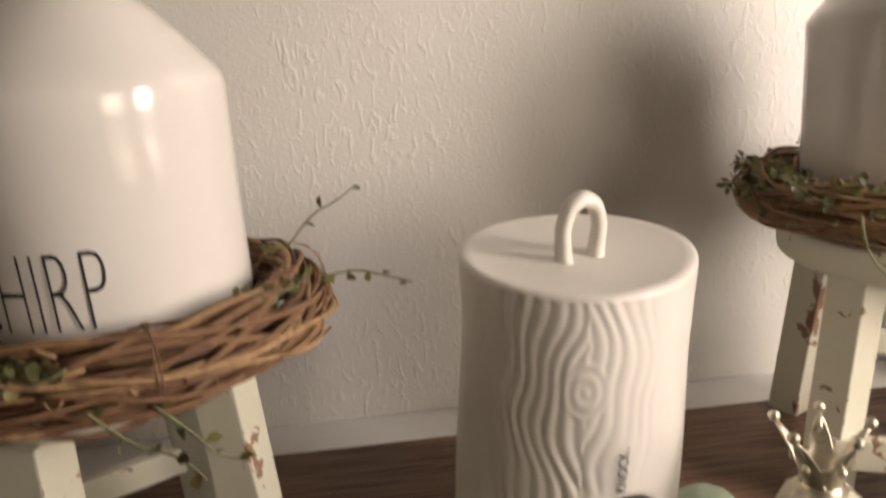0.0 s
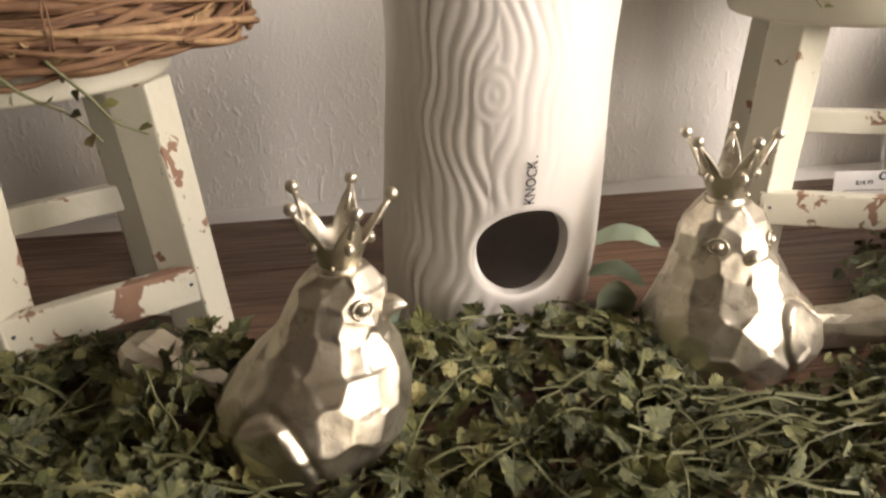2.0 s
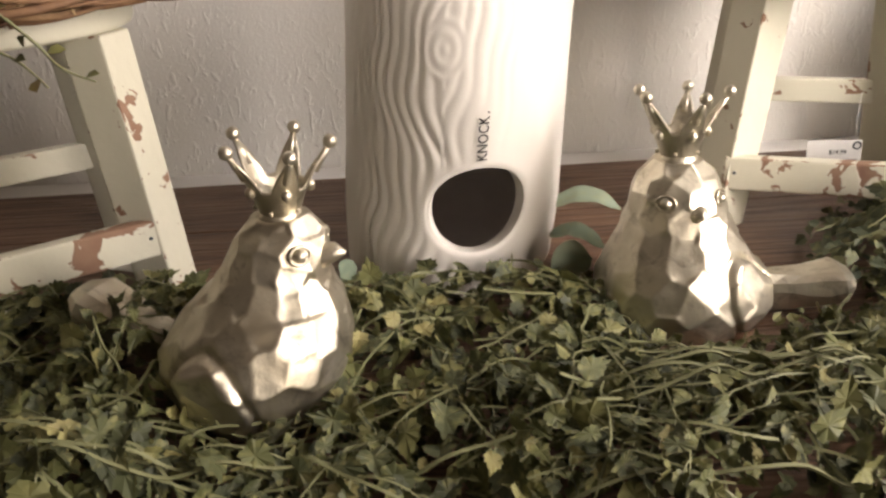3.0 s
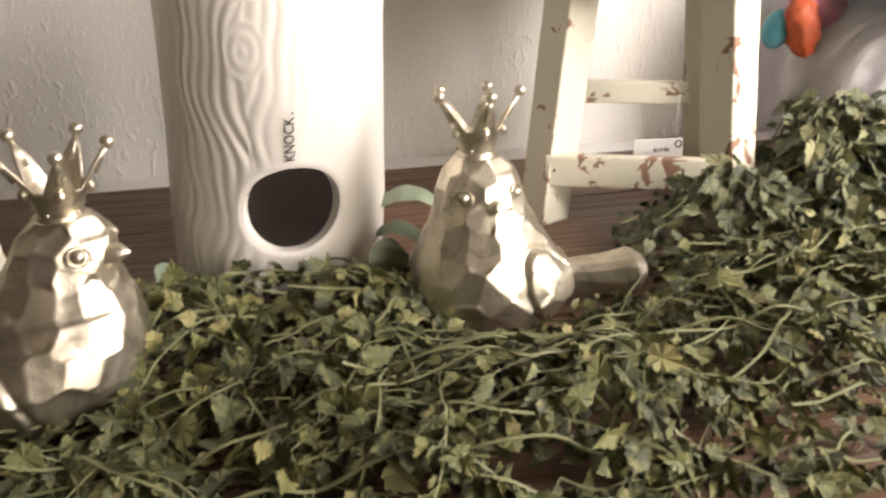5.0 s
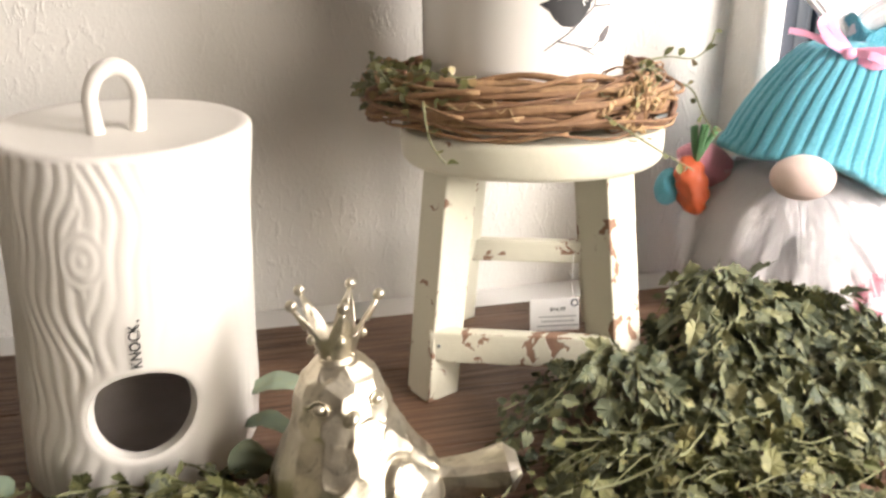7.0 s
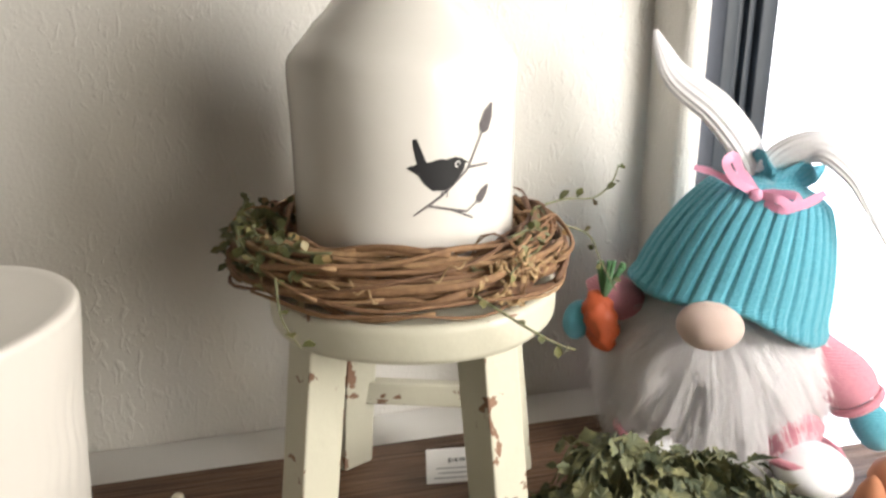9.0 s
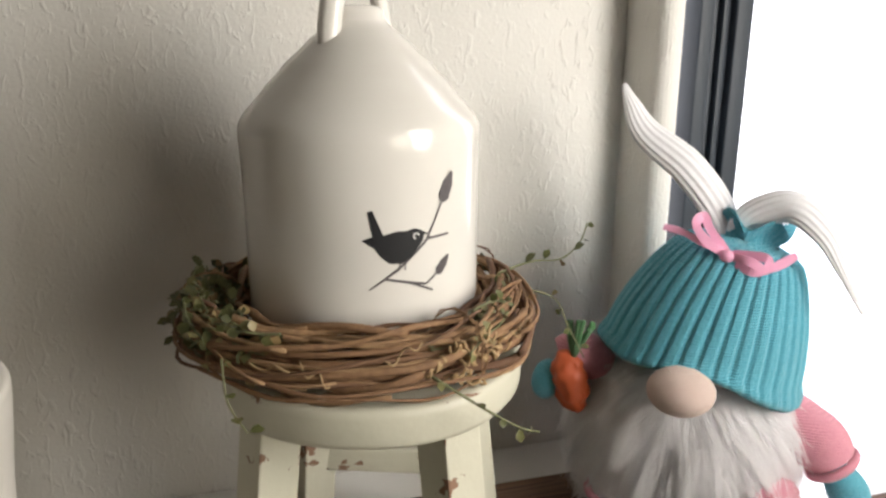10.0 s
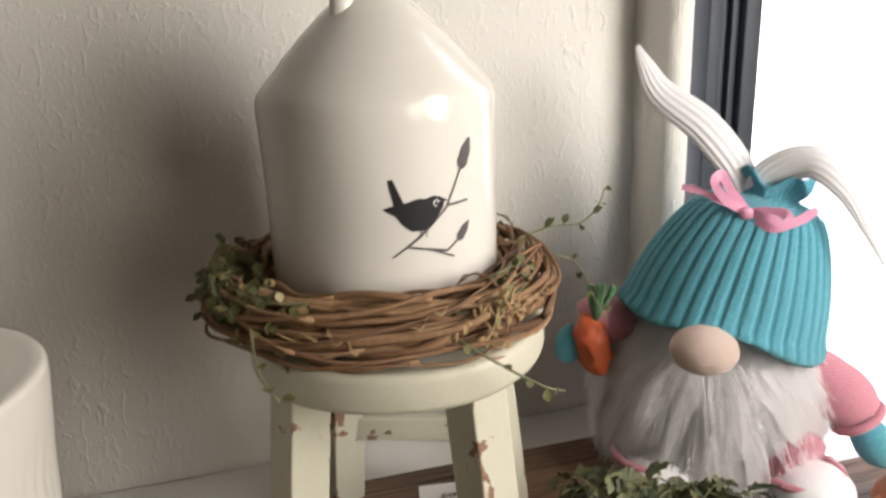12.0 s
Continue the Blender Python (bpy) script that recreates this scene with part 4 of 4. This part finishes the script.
def garland_height(x, y):
    back = -0.268 + 0.016 * math.sin(x * 21) + 0.022 * math.exp(-((x - 0.03) / 0.07) ** 2) + 0.030 * math.exp(-((x + 0.035) / 0.05) ** 2)
    front = -0.508 + 0.010 * math.sin(x * 33 + 1) + 0.070 * soft_step(0.26, 0.44, x)
    if x > 0.50:
        return 0.0
    k = soft_step(back, back - 0.035, y) if y < back else 0.0
    k *= soft_step(front, front + 0.05, y) if y > front else 0.0
    if k <= 0:
        return 0.0
    h = 0.028 + 0.011 * math.sin(x * 17 + 2) * math.sin(y * 31) + 0.010 * noise.noise((x * 14, y * 14, 3))
    h += 0.008 * math.exp(-((x - 0.0) / 0.065) ** 2 - ((y + 0.275) / 0.03) ** 2)
    h += 0.044 * math.exp(-((x + 0.168) / 0.034) ** 2 - ((y + 0.352) / 0.030) ** 2)
    h -= 0.012 * math.exp(-((x + 0.09) ** 2 + (y + 0.39) ** 2) / 0.003) + 0.022 * math.exp(-((x - 0.170) / 0.07) ** 2 - ((y + 0.345) / 0.032) ** 2)
    return max(0.0, k * h)


def pile_height(x, y):
    h = 0.082 * math.exp(-((x - 0.478) / 0.105) ** 2 - ((y + 0.225) / 0.085) ** 2)
    h += 0.042 * math.exp(-((x - 0.345) / 0.06) ** 2 - ((y + 0.265) / 0.05) ** 2)
    h += 0.030 * math.exp(-((x - 0.295) / 0.035) ** 2 - ((y + 0.285) / 0.022) ** 2)
    h += 0.036 * math.exp(-((x - 0.60) / 0.07) ** 2 - ((y + 0.27) / 0.06) ** 2)
    h *= 0.90 * (1 + 0.5 * noise.noise((x * 17, y * 17, 7)))
    # clear of the stool's feet
    h *= soft_step(0.03, 0.06, math.hypot(x - 0.40, y + 0.20) + 0.02)
    return h if h > 0.009 and y < -0.15 else 0.0


grow("ivy_garland", "variegated green artificial ivy garland lying along the table", 21, (-0.50, 0.50, -0.515, -0.22), garland_height, 2500, 300,
     runners=((-0.36, -0.41, 0.24, -0.15), (-0.30, -0.47, 0.30, 0.10), (-0.02, -0.46, 0.28, 0.22), (0.06, -0.415, 0.30, 0.05), (0.10, -0.395, 0.26, -0.12), (0.12, -0.38, 0.26, 0.06), (0.03, -0.33, 0.07, 0.1), (0.0, -0.48, 0.22, 0.03)))
grow("ivy_pile", "heap of dusty green artificial ivy in front of the gnome", 22, (0.26, 0.70, -0.42, -0.15), pile_height, 700, 135, (0.485, -0.215, 0.06, 0.035), 1.10, 2, arch=0.026, leaves=DUSTY_IVY)


# ---- sage leaves beside the log birdhouse ----
def broad_leaf(bm, pts, w, n=12):
    """A pointed leaf blade along a curve, creased along the middle."""
    path = smooth_path(pts, 6)
    prev = None
    for k, p in enumerate(path):
        u = k / (len(path) - 1)
        d = (path[min(k + 1, len(path) - 1)] - path[max(k - 1, 0)]).normalized()
        side = d.cross(Vector((0.1, -0.55, 0.9))).normalized()
        up = side.cross(d)
        q = w * (math.sin(math.pi * min(1, u * 0.96 + 0.04)) ** 0.8)
        row = [bm.verts.new(p + side * q * s + up * (0.25 * q * abs(s) + 0.0006 * math.sin(20 * u + s))) for s in (-1, -0.5, 0, 0.5, 1)]
        if prev:
            for i in range(4):
                bm.faces.new((prev[i], prev[i + 1], row[i + 1], row[i]))
        prev = row


sage = thing("sage_sprig", pose(0.105, -0.225, 0.0), "pale dusty green artificial sage leaves beside the log birdhouse", "leaf sprig")
for pts, w in (([(-0.012, 0.025, 0.040), (0.005, 0.020, 0.049), (0.022, 0.014, 0.050), (0.040, 0.010, 0.040)], 0.0078),
               ([(-0.014, 0.010, 0.022), (0.000, 0.004, 0.029), (0.012, -0.004, 0.027), (0.024, -0.010, 0.018)], 0.0072),
               ([(-0.010, -0.038, 0.010), (-0.009, -0.040, 0.022), (-0.008, -0.042, 0.034), (-0.006, -0.042, 0.043)], 0.0145),
               ([(-0.160, -0.030, 0.014), (-0.164, -0.034, 0.025), (-0.167, -0.038, 0.036)], 0.009)):
    bm = bmesh.new()
    broad_leaf(bm, pts, w)
    part("leaf", bm, SAGE, sage)


# ---- price tags ----
def price_tag(m, label, words):
    t = thing("price_tag", m, label, "price tag")
    bm = bmesh.new()
    slab(bm, (-0.024, -0.0004, -0.032), (0.024, 0.0004, 0.0), 0.0003, 1)
    part("card", bm, PAPER, t, "", False)
    bm = bmesh.new()
    ring = [(0.0195 + 0.0032 * math.cos(2 * math.pi * i / 14), -0.0008, -0.005 + 0.0032 * math.sin(2 * math.pi * i / 14)) for i in range(15)]
    tube(bm, ring, 0.0008, 6)
    part("eyelet", bm, DARK, t)
    if words:
        bm = lettering(words, 0.0056, 1.0, 0.0001)
        for v in bm.verts:
            v.co = Vector((v.co.x + 0.003, -0.0009, v.co.y - 0.011))
        part("lettering", bm, INK, t, "small dark price", False)
        for z, w in ((-0.018, 0.018), (-0.0225, 0.016), (-0.027, 0.020)):
            bm = bmesh.new()
            slab(bm, (0.003 - w, -0.0007, z - 0.0006), (0.003 + w, -0.00045, z + 0.0006))
            part("text_bar", bm, plain("grey_print", (0.35, 0.35, 0.35), 0.7), t, "", False)
        bm = bmesh.new()
        tube(bm, smooth_path([(0.0195, 0, -0.003), (0.017, 0.001, 0.012), (0.0185, 0.003, 0.026), (0.020, 0.004, 0.042)], 5), 0.0004, 5)
        part("string", bm, PAPER, t)
    return t


price_tag(pose(0.377, -0.085, 0.0385, -10, 0, -8), "small white price card hanging from the stool rung", "$14.99")
price_tag(pose(-0.235, -0.175, 0.022, -60, 25, 30), "small white price card lying under the stool", "")


# ---- plush gnome ----
def gnome(m):
    """One mesh: knitted hat with ears and bow, nose, fur beard, arms with mittens, felt carrot."""
    rng = random.Random(5)
    bm = bmesh.new()
    TEAL, PINK, FUR, SKIN, EAR, CARROT, GREEN, RIBBON = range(8)
    # body and feet
    vs = ball(bm, (0.0, 0.012, 0.082), 1, (0.074, 0.053, 0.074), 4, FUR)
    for v in vs:
        k = 1 + 0.22 * (0.09 - v.co.z) / 0.08 if v.co.z < 0.09 else 1 + 0.15 * (v.co.z - 0.09) / 0.07
        v.co.x, v.co.y = v.co.x * k, 0.012 + (v.co.y - 0.012) * k
    ball(bm, (0.006, 0.010, 0.044), 1, (0.084, 0.066, 0.040), 4, PINK)
    for x, y, z in ((-0.034, -0.050, 0.020), (0.092, -0.046, 0.021)):
        ball(bm, (x, y, z), 1, (0.034, 0.036, z - 0.0005), 3, EAR)
        tube(bm, [(x - 0.010 + 0.034 * math.cos(a), y + 0.010 + 0.033 * math.sin(a), z + 0.010) for a in [2 * math.pi * k / 20 for k in range(21)]], 0.0040, 6, PINK)
    # trouser leg behind the shown foot
    tube(bm, smooth_path([(0.040, 0.0, 0.050), (0.062, -0.022, 0.044), (0.080, -0.040, 0.036)], 6), lambda u: 0.034 - 0.004 * u + 0.0015 * math.sin(40 * u), 24, PINK)
    # hat in its own tilted frame
    hat = Matrix.Translation((0.006, 0.0, 0.1465)) @ pose(0, 0, 0, -5, 12, 0)
    prof = [(0.0, 1.0), (0.03, 1.04), (0.07, 1.03), (0.14, 0.985), (0.28, 0.95), (0.42, 0.90), (0.56, 0.835), (0.70, 0.755), (0.82, 0.67), (0.91, 0.585), (0.965, 0.46), (1.0, 0.30), (1.04, 0.29), (1.10, 0.36), (1.14, 0.37), (1.11, 0.28), (1.02, 0.18)]
    n, ribs, H = 480, 40, 0.124
    rows = []
    for u, f in prof:
        row = []
        for i in range(n):
            a = 2 * math.pi * i / n
            rib = min(1.0, 2.3 * (0.5 + 0.5 * math.cos(ribs * a)))
            amp = 0.0023 * (0.45 if u < 0.05 else 1 if u < 0.95 else 0.3)
            rx, ry = 0.0875 * f + amp * (rib - 0.5), 0.080 * f + amp * (rib - 0.5)
            dip = 0.017 * math.exp(-((math.degrees(a) % 360 - 264) / 30) ** 2) * max(0.0, 1 - u / 0.3)
            wob = (0.006 * math.sin(5 * a + 1) if u > 1.0 else 0.0) + (0.003 * math.sin(4 * a) if u < 0.1 else 0.0)
            row.append(bm.verts.new(hat @ Vector((rx * math.cos(a) + 0.007 * u * u, ry * math.sin(a), H * u + dip + wob))))
        rows.append(row)
    for a, b in zip(rows, rows[1:]):
        for i in range(n):
            j = (i + 1) % n
            bm.faces.new((a[i], a[j], b[j], b[i])).material_index = TEAL
    bm.faces.new(rows[-1]).material_index = TEAL
    # underside of the hat
    bm.faces.new(list(reversed(rows[0]))).material_index = TEAL
    # nose
    ball(bm, (-0.004, -0.084, 0.158), 1, (0.0270, 0.024, 0.0200), 4, SKIN)

    # ears: flattened ribbed tubes
    def ear(pts, w, flat):
        path = smooth_path(pts, 8)
        rings = []
        for k, p in enumerate(path):
            u = k / (len(path) - 1)
            d = (path[min(k + 1, len(path) - 1)] - path[max(k - 1, 0)]).normalized()
            side = d.cross(Vector((0.3, -1, 0.25))).normalized()
            up = side.cross(d)
            r = w * (0.30 + 0.70 * math.sin(math.pi * min(1.0, 0.12 + 0.88 * u) ** 0.85)) * (1 - 0.55 * u ** 4)
            rings.append([bm.verts.new(p + (side * math.cos(q) * r + up * math.sin(q) * r * flat) * (1 + 0.055 * math.cos(14 * q))) for q in [2 * math.pi * i / 84 for i in range(84)]])
        for a, b in zip(rings, rings[1:]):
            for i in range(84):
                j = (i + 1) % 84
                bm.faces.new((a[i], a[j], b[j], b[i])).material_index = EAR
        bm.faces.new(rings[-1]).material_index = EAR
        bm.faces.new(list(reversed(rings[0]))).material_index = EAR
    ear([(0.026, 0.0, 0.262), (0.012, 0.004, 0.292), (-0.016, 0.010, 0.325), (-0.052, 0.018, 0.352), (-0.067, 0.022, 0.376), (-0.075, 0.025, 0.393)], 0.0150, 0.45)
    ear([(0.028, 0.0, 0.262), (0.038, -0.006, 0.287), (0.068, -0.014, 0.300), (0.094, -0.024, 0.282), (0.110, -0.030, 0.254), (0.126, -0.034, 0.222)], 0.0132, 0.42)

    # ribbon bow
    def ribbon(pts, w):
        path = smooth_path([(0.022 + (x - 0.022) * 0.80, y, 0.261 + (z - 0.250) * 0.75) for x, y, z in pts], 6)
        prev = None
        for k, p in enumerate(path):
            d = (path[min(k + 1, len(path) - 1)] - path[max(k - 1, 0)]).normalized()
            side = d.cross(Vector((0.1, -0.9, 0.1))).normalized()
            nrm = side.cross(d)
            ww = 0.78 * w * (1 + 0.1 * math.sin(k))
            row = [bm.verts.new(p + side * a * ww + nrm * b) for a, b in ((-1, 0.0006), (1, 0.0006), (1, -0.0006), (-1, -0.0006))]
            if prev:
                for i in range(4):
                    j = (i + 1) % 4
                    bm.faces.new((prev[i], prev[j], row[j], row[i])).material_index = RIBBON
            else:
                bm.faces.new(row).material_index = RIBBON
            prev = row
        bm.faces.new(list(reversed(prev))).material_index = RIBBON
    ribbon([(0.022, -0.034, 0.252), (0.004, -0.040, 0.262), (-0.010, -0.040, 0.282), (-0.004, -0.034, 0.292), (0.004, -0.034, 0.276), (0.022, -0.036, 0.252)], 0.0046)
    ribbon([(0.022, -0.036, 0.250), (0.000, -0.040, 0.262), (-0.023, -0.036, 0.272), (-0.042, -0.034, 0.276)], 0.0036)
    ribbon([(0.022, -0.036, 0.250), (0.040, -0.046, 0.250), (0.058, -0.046, 0.242), (0.060, -0.044, 0.252), (0.044, -0.040, 0.254), (0.024, -0.036, 0.250)], 0.0044)
    ribbon([(0.026, -0.036, 0.248), (0.044, -0.046, 0.238), (0.066, -0.044, 0.244), (0.086, -0.040, 0.258)], 0.0046)
    ball(bm, (0.022, -0.039, 0.261), 0.0055, (1.1, 0.8, 1), 2, RIBBON)

    # arms, mittens and carrot
    tube(bm, smooth_path([(0.078, 0.004, 0.118), (0.100, 0.0, 0.100), (0.116, -0.004, 0.088), (0.126, -0.006, 0.076)], 6), lambda u: 0.020 + 0.007 * math.sin(math.pi * u), 24, PINK)
    ball(bm, (0.140, -0.010, 0.054), 1, (0.017, 0.016, 0.026), 3, TEAL, pose(0, 0, 0, 0, -32, 0))
    tube(bm, [(0.126 + 0.022 * math.cos(q) * 0.8, -0.006 + 0.022 * math.sin(q), 0.074 + 0.022 * math.cos(q) * 0.55) for q in [2 * math.pi * i / 20 for i in range(21)]], 0.004, 8, PINK)
    tube(bm, smooth_path([(-0.074, -0.010, 0.140), (-0.094, -0.020, 0.152), (-0.112, -0.026, 0.148)], 6), lambda u: 0.017 + 0.004 * math.sin(math.pi * u), 20, PINK)
    ball(bm, (-0.122, -0.034, 0.128), 1, (0.014, 0.014, 0.020), 3, TEAL, pose(0, 0, 0, 0, 12, 0))
    vs = ball(bm, (-0.099, -0.040, 0.132), 1, (0.0165, 0.015, 0.031), 4, CARROT, pose(0, 0, 0, 0, -14, 0))
    for v in vs:
        k = (v.co.z - 0.132) / 0.033
        v.co.x += 0.0014 * math.sin(v.co.z * 420)
        v.co += Vector((0.5, 1, 0.3)) * 0.004 * noise.noise(v.co * 120)
        if k < 0:
            v.co.x = -0.099 + (v.co.x + 0.099) * (1 + 0.15 * k)
    for k in range(9):
        a = rng.uniform(0, 2 * math.pi)
        pts = [(-0.097, -0.042, 0.158), (-0.095 + 0.006 * math.cos(a), -0.042 + 0.006 * math.sin(a), 0.174), (-0.092 + 0.011 * math.cos(a), -0.042 + 0.010 * math.sin(a), 0.190 + rng.uniform(-0.004, 0.006))]
        tube(bm, smooth_path(pts, 4), 0.0026, 6, GREEN)

    # beard: long wavy locks, each of a few strands drawn together at the tip
    def strand(pts, nrm, w):
        prev = None
        last = len(pts) - 1
        for k, c in enumerate(pts):
            d = (pts[min(k + 1, last)] - pts[max(k - 1, 0)]).normalized()
            side = d.cross(nrm).normalized()
            q = w * (1 - 0.85 * (k / last) ** 1.6)
            row = [bm.verts.new(c - side * q), bm.verts.new(c + nrm * q * 0.7), bm.verts.new(c + side * q)]
            if prev:
                for i in (0, 1):
                    bm.faces.new((prev[i], prev[i + 1], row[i + 1], row[i])).material_index = FUR
            prev = row
    nose = Vector((-0.007, -0.08, 0.150))
    for k in range(5200):
        th = rng.uniform(-2.3, 2.1)
        v = rng.uniform(-0.70, 0.97)
        c = math.sqrt(1 - v * v) if v < 0 else (1 - v ** 6) ** 0.5
        wide = 1 - 0.20 * v if v < 0 else 1 - 0.04 * v
        p = Vector((0.087 * wide * c * math.sin(th), 0.012 - 0.068 * wide * c * math.cos(th), 0.082 + 0.078 * v))
        if p.x > 0.036 + 0.25 * p.z and p.z < 0.060:
            continue
        away = p - nose
        away.y *= 0.3
        nrm = Vector((p.x, p.y * 1.6, (p.z - 0.08) * 0.5)).normalized()
        clump = Vector((noise.noise(p * 38), noise.noise(p * 38 + Vector((7, 0, 0))), 0.6 * noise.noise(p * 38 + Vector((0, 7, 0)))))
        flow = Vector((0, 0, -1.0)) + away.normalized() * 0.85 + clump * 0.75 + Vector((rng.gauss(0, 0.12), rng.gauss(0, 0.10), rng.gauss(0, 0.10)))
        flow = (flow - nrm * flow.dot(nrm)).normalized()
        flow = (flow + nrm * rng.uniform(0.0, 0.45)).normalized()
        side = flow.cross(nrm).normalized()
        ln, wave, amp, rise = rng.uniform(0.028, 0.062), rng.uniform(0, 6.3), rng.uniform(0.0015, 0.0050), rng.uniform(0.001, 0.009)
        for q in range(rng.randint(4, 6)):
            off = side * rng.gauss(0, 0.0030) + nrm * rng.uniform(-0.0012, 0.0016)
            reach = ln * rng.uniform(0.75, 1.05)
            pts = []
            for i in range(7):
                u = i / 6
                b = p + off * (1 - 0.75 * u) + flow * reach * u + side * amp * math.sin(wave + 3.6 * u) * u + nrm * rise * math.sin(math.pi * min(1, u * 0.8)) - Vector((0, 0, 0.012 * u * u))
                b.z = max(b.z, 0.004)
                pts.append(b)
            strand(pts, nrm, rng.uniform(0.0003, 0.0006))
    mats = [knit("teal_knit", (0.045, 0.30, 0.41), (0.15, 0.52, 0.65)), knit("pink_knit", (0.62, 0.22, 0.30), (0.80, 0.36, 0.44)), fur_material(), knit("nose_fabric", (0.74, 0.55, 0.48), (0.82, 0.66, 0.59), 700),
            plain("white_knit", (0.80, 0.80, 0.83), 0.85, 0.06, 300), plain("orange_satin", (0.52, 0.10, 0.035), 0.5, 0.2, 60), knit("green_pile", (0.03, 0.12, 0.04), (0.08, 0.26, 0.08)), plain("pink_ribbon", (0.80, 0.38, 0.56), 0.4, 0.08, 300)]
    ob = part("plush_gnome", bm, mats)
    for p in ob.data.polygons:
        if p.material_index == RIBBON:
            p.use_smooth = False
    ob.matrix_basis = m
    return tagged(ob, "plush gnome doll with teal knitted hat, bunny ears and white beard", "doll")


def fur_material():
    m = material("white_fur", (0.90, 0.88, 0.89), 0.6)
    n = Nodes(m)
    tone = n.ramp(n.island(), (0.0, (0.93, 0.915, 0.93)), (1.0, (0.97, 0.965, 0.975)))
    n.colour(tone)
    n.b.inputs["Sheen Weight"].default_value = 0.6
    # thin hair lets light through
    thin = n.t.nodes.new("ShaderNodeBsdfTranslucent")
    n.link(tone, thin.inputs["Color"])
    both = n.t.nodes.new("ShaderNodeMixShader")
    both.inputs[0].default_value = 0.62
    out = [q for q in n.t.nodes if q.bl_idname == "ShaderNodeOutputMaterial"][0]
    n.link(n.b.outputs[0], both.inputs[1])
    n.link(thin.outputs[0], both.inputs[2])
    n.link(both.outputs[0], out.inputs["Surface"])
    return m


gnome(pose(0.633, -0.080, 0, 0, 0, -35))


# ---- terracotta ornaments beside the gnome ----
TERRACOTTA = plain("terracotta", (0.42, 0.17, 0.085), 0.75, 0.2, 45)


def terracotta(name, m, profile, label):
    bm = bmesh.new()
    lathe(bm, profile, 40, lambda a, z, r: r * (1 + 0.03 * math.sin(3 * a)))
    ob = part(name, bm, TERRACOTTA)
    ob.matrix_basis = m
    return tagged(ob, label, "ornament", "terracotta ornaments")


terracotta("terracotta_egg", pose(0.708, -0.212, 0), [(0.006, 0.0), (0.011, 0.004), (0.0125, 0.012), (0.010, 0.022), (0.006, 0.030), (0.0015, 0.035)], "small pointed brown terracotta egg on the table")
terracotta("terracotta_pot", pose(0.752, -0.205, 0), [(0.020, 0.0), (0.027, 0.006), (0.030, 0.016), (0.027, 0.026), (0.018, 0.032), (0.004, 0.034)], "squat rounded brown terracotta ornament on the table")
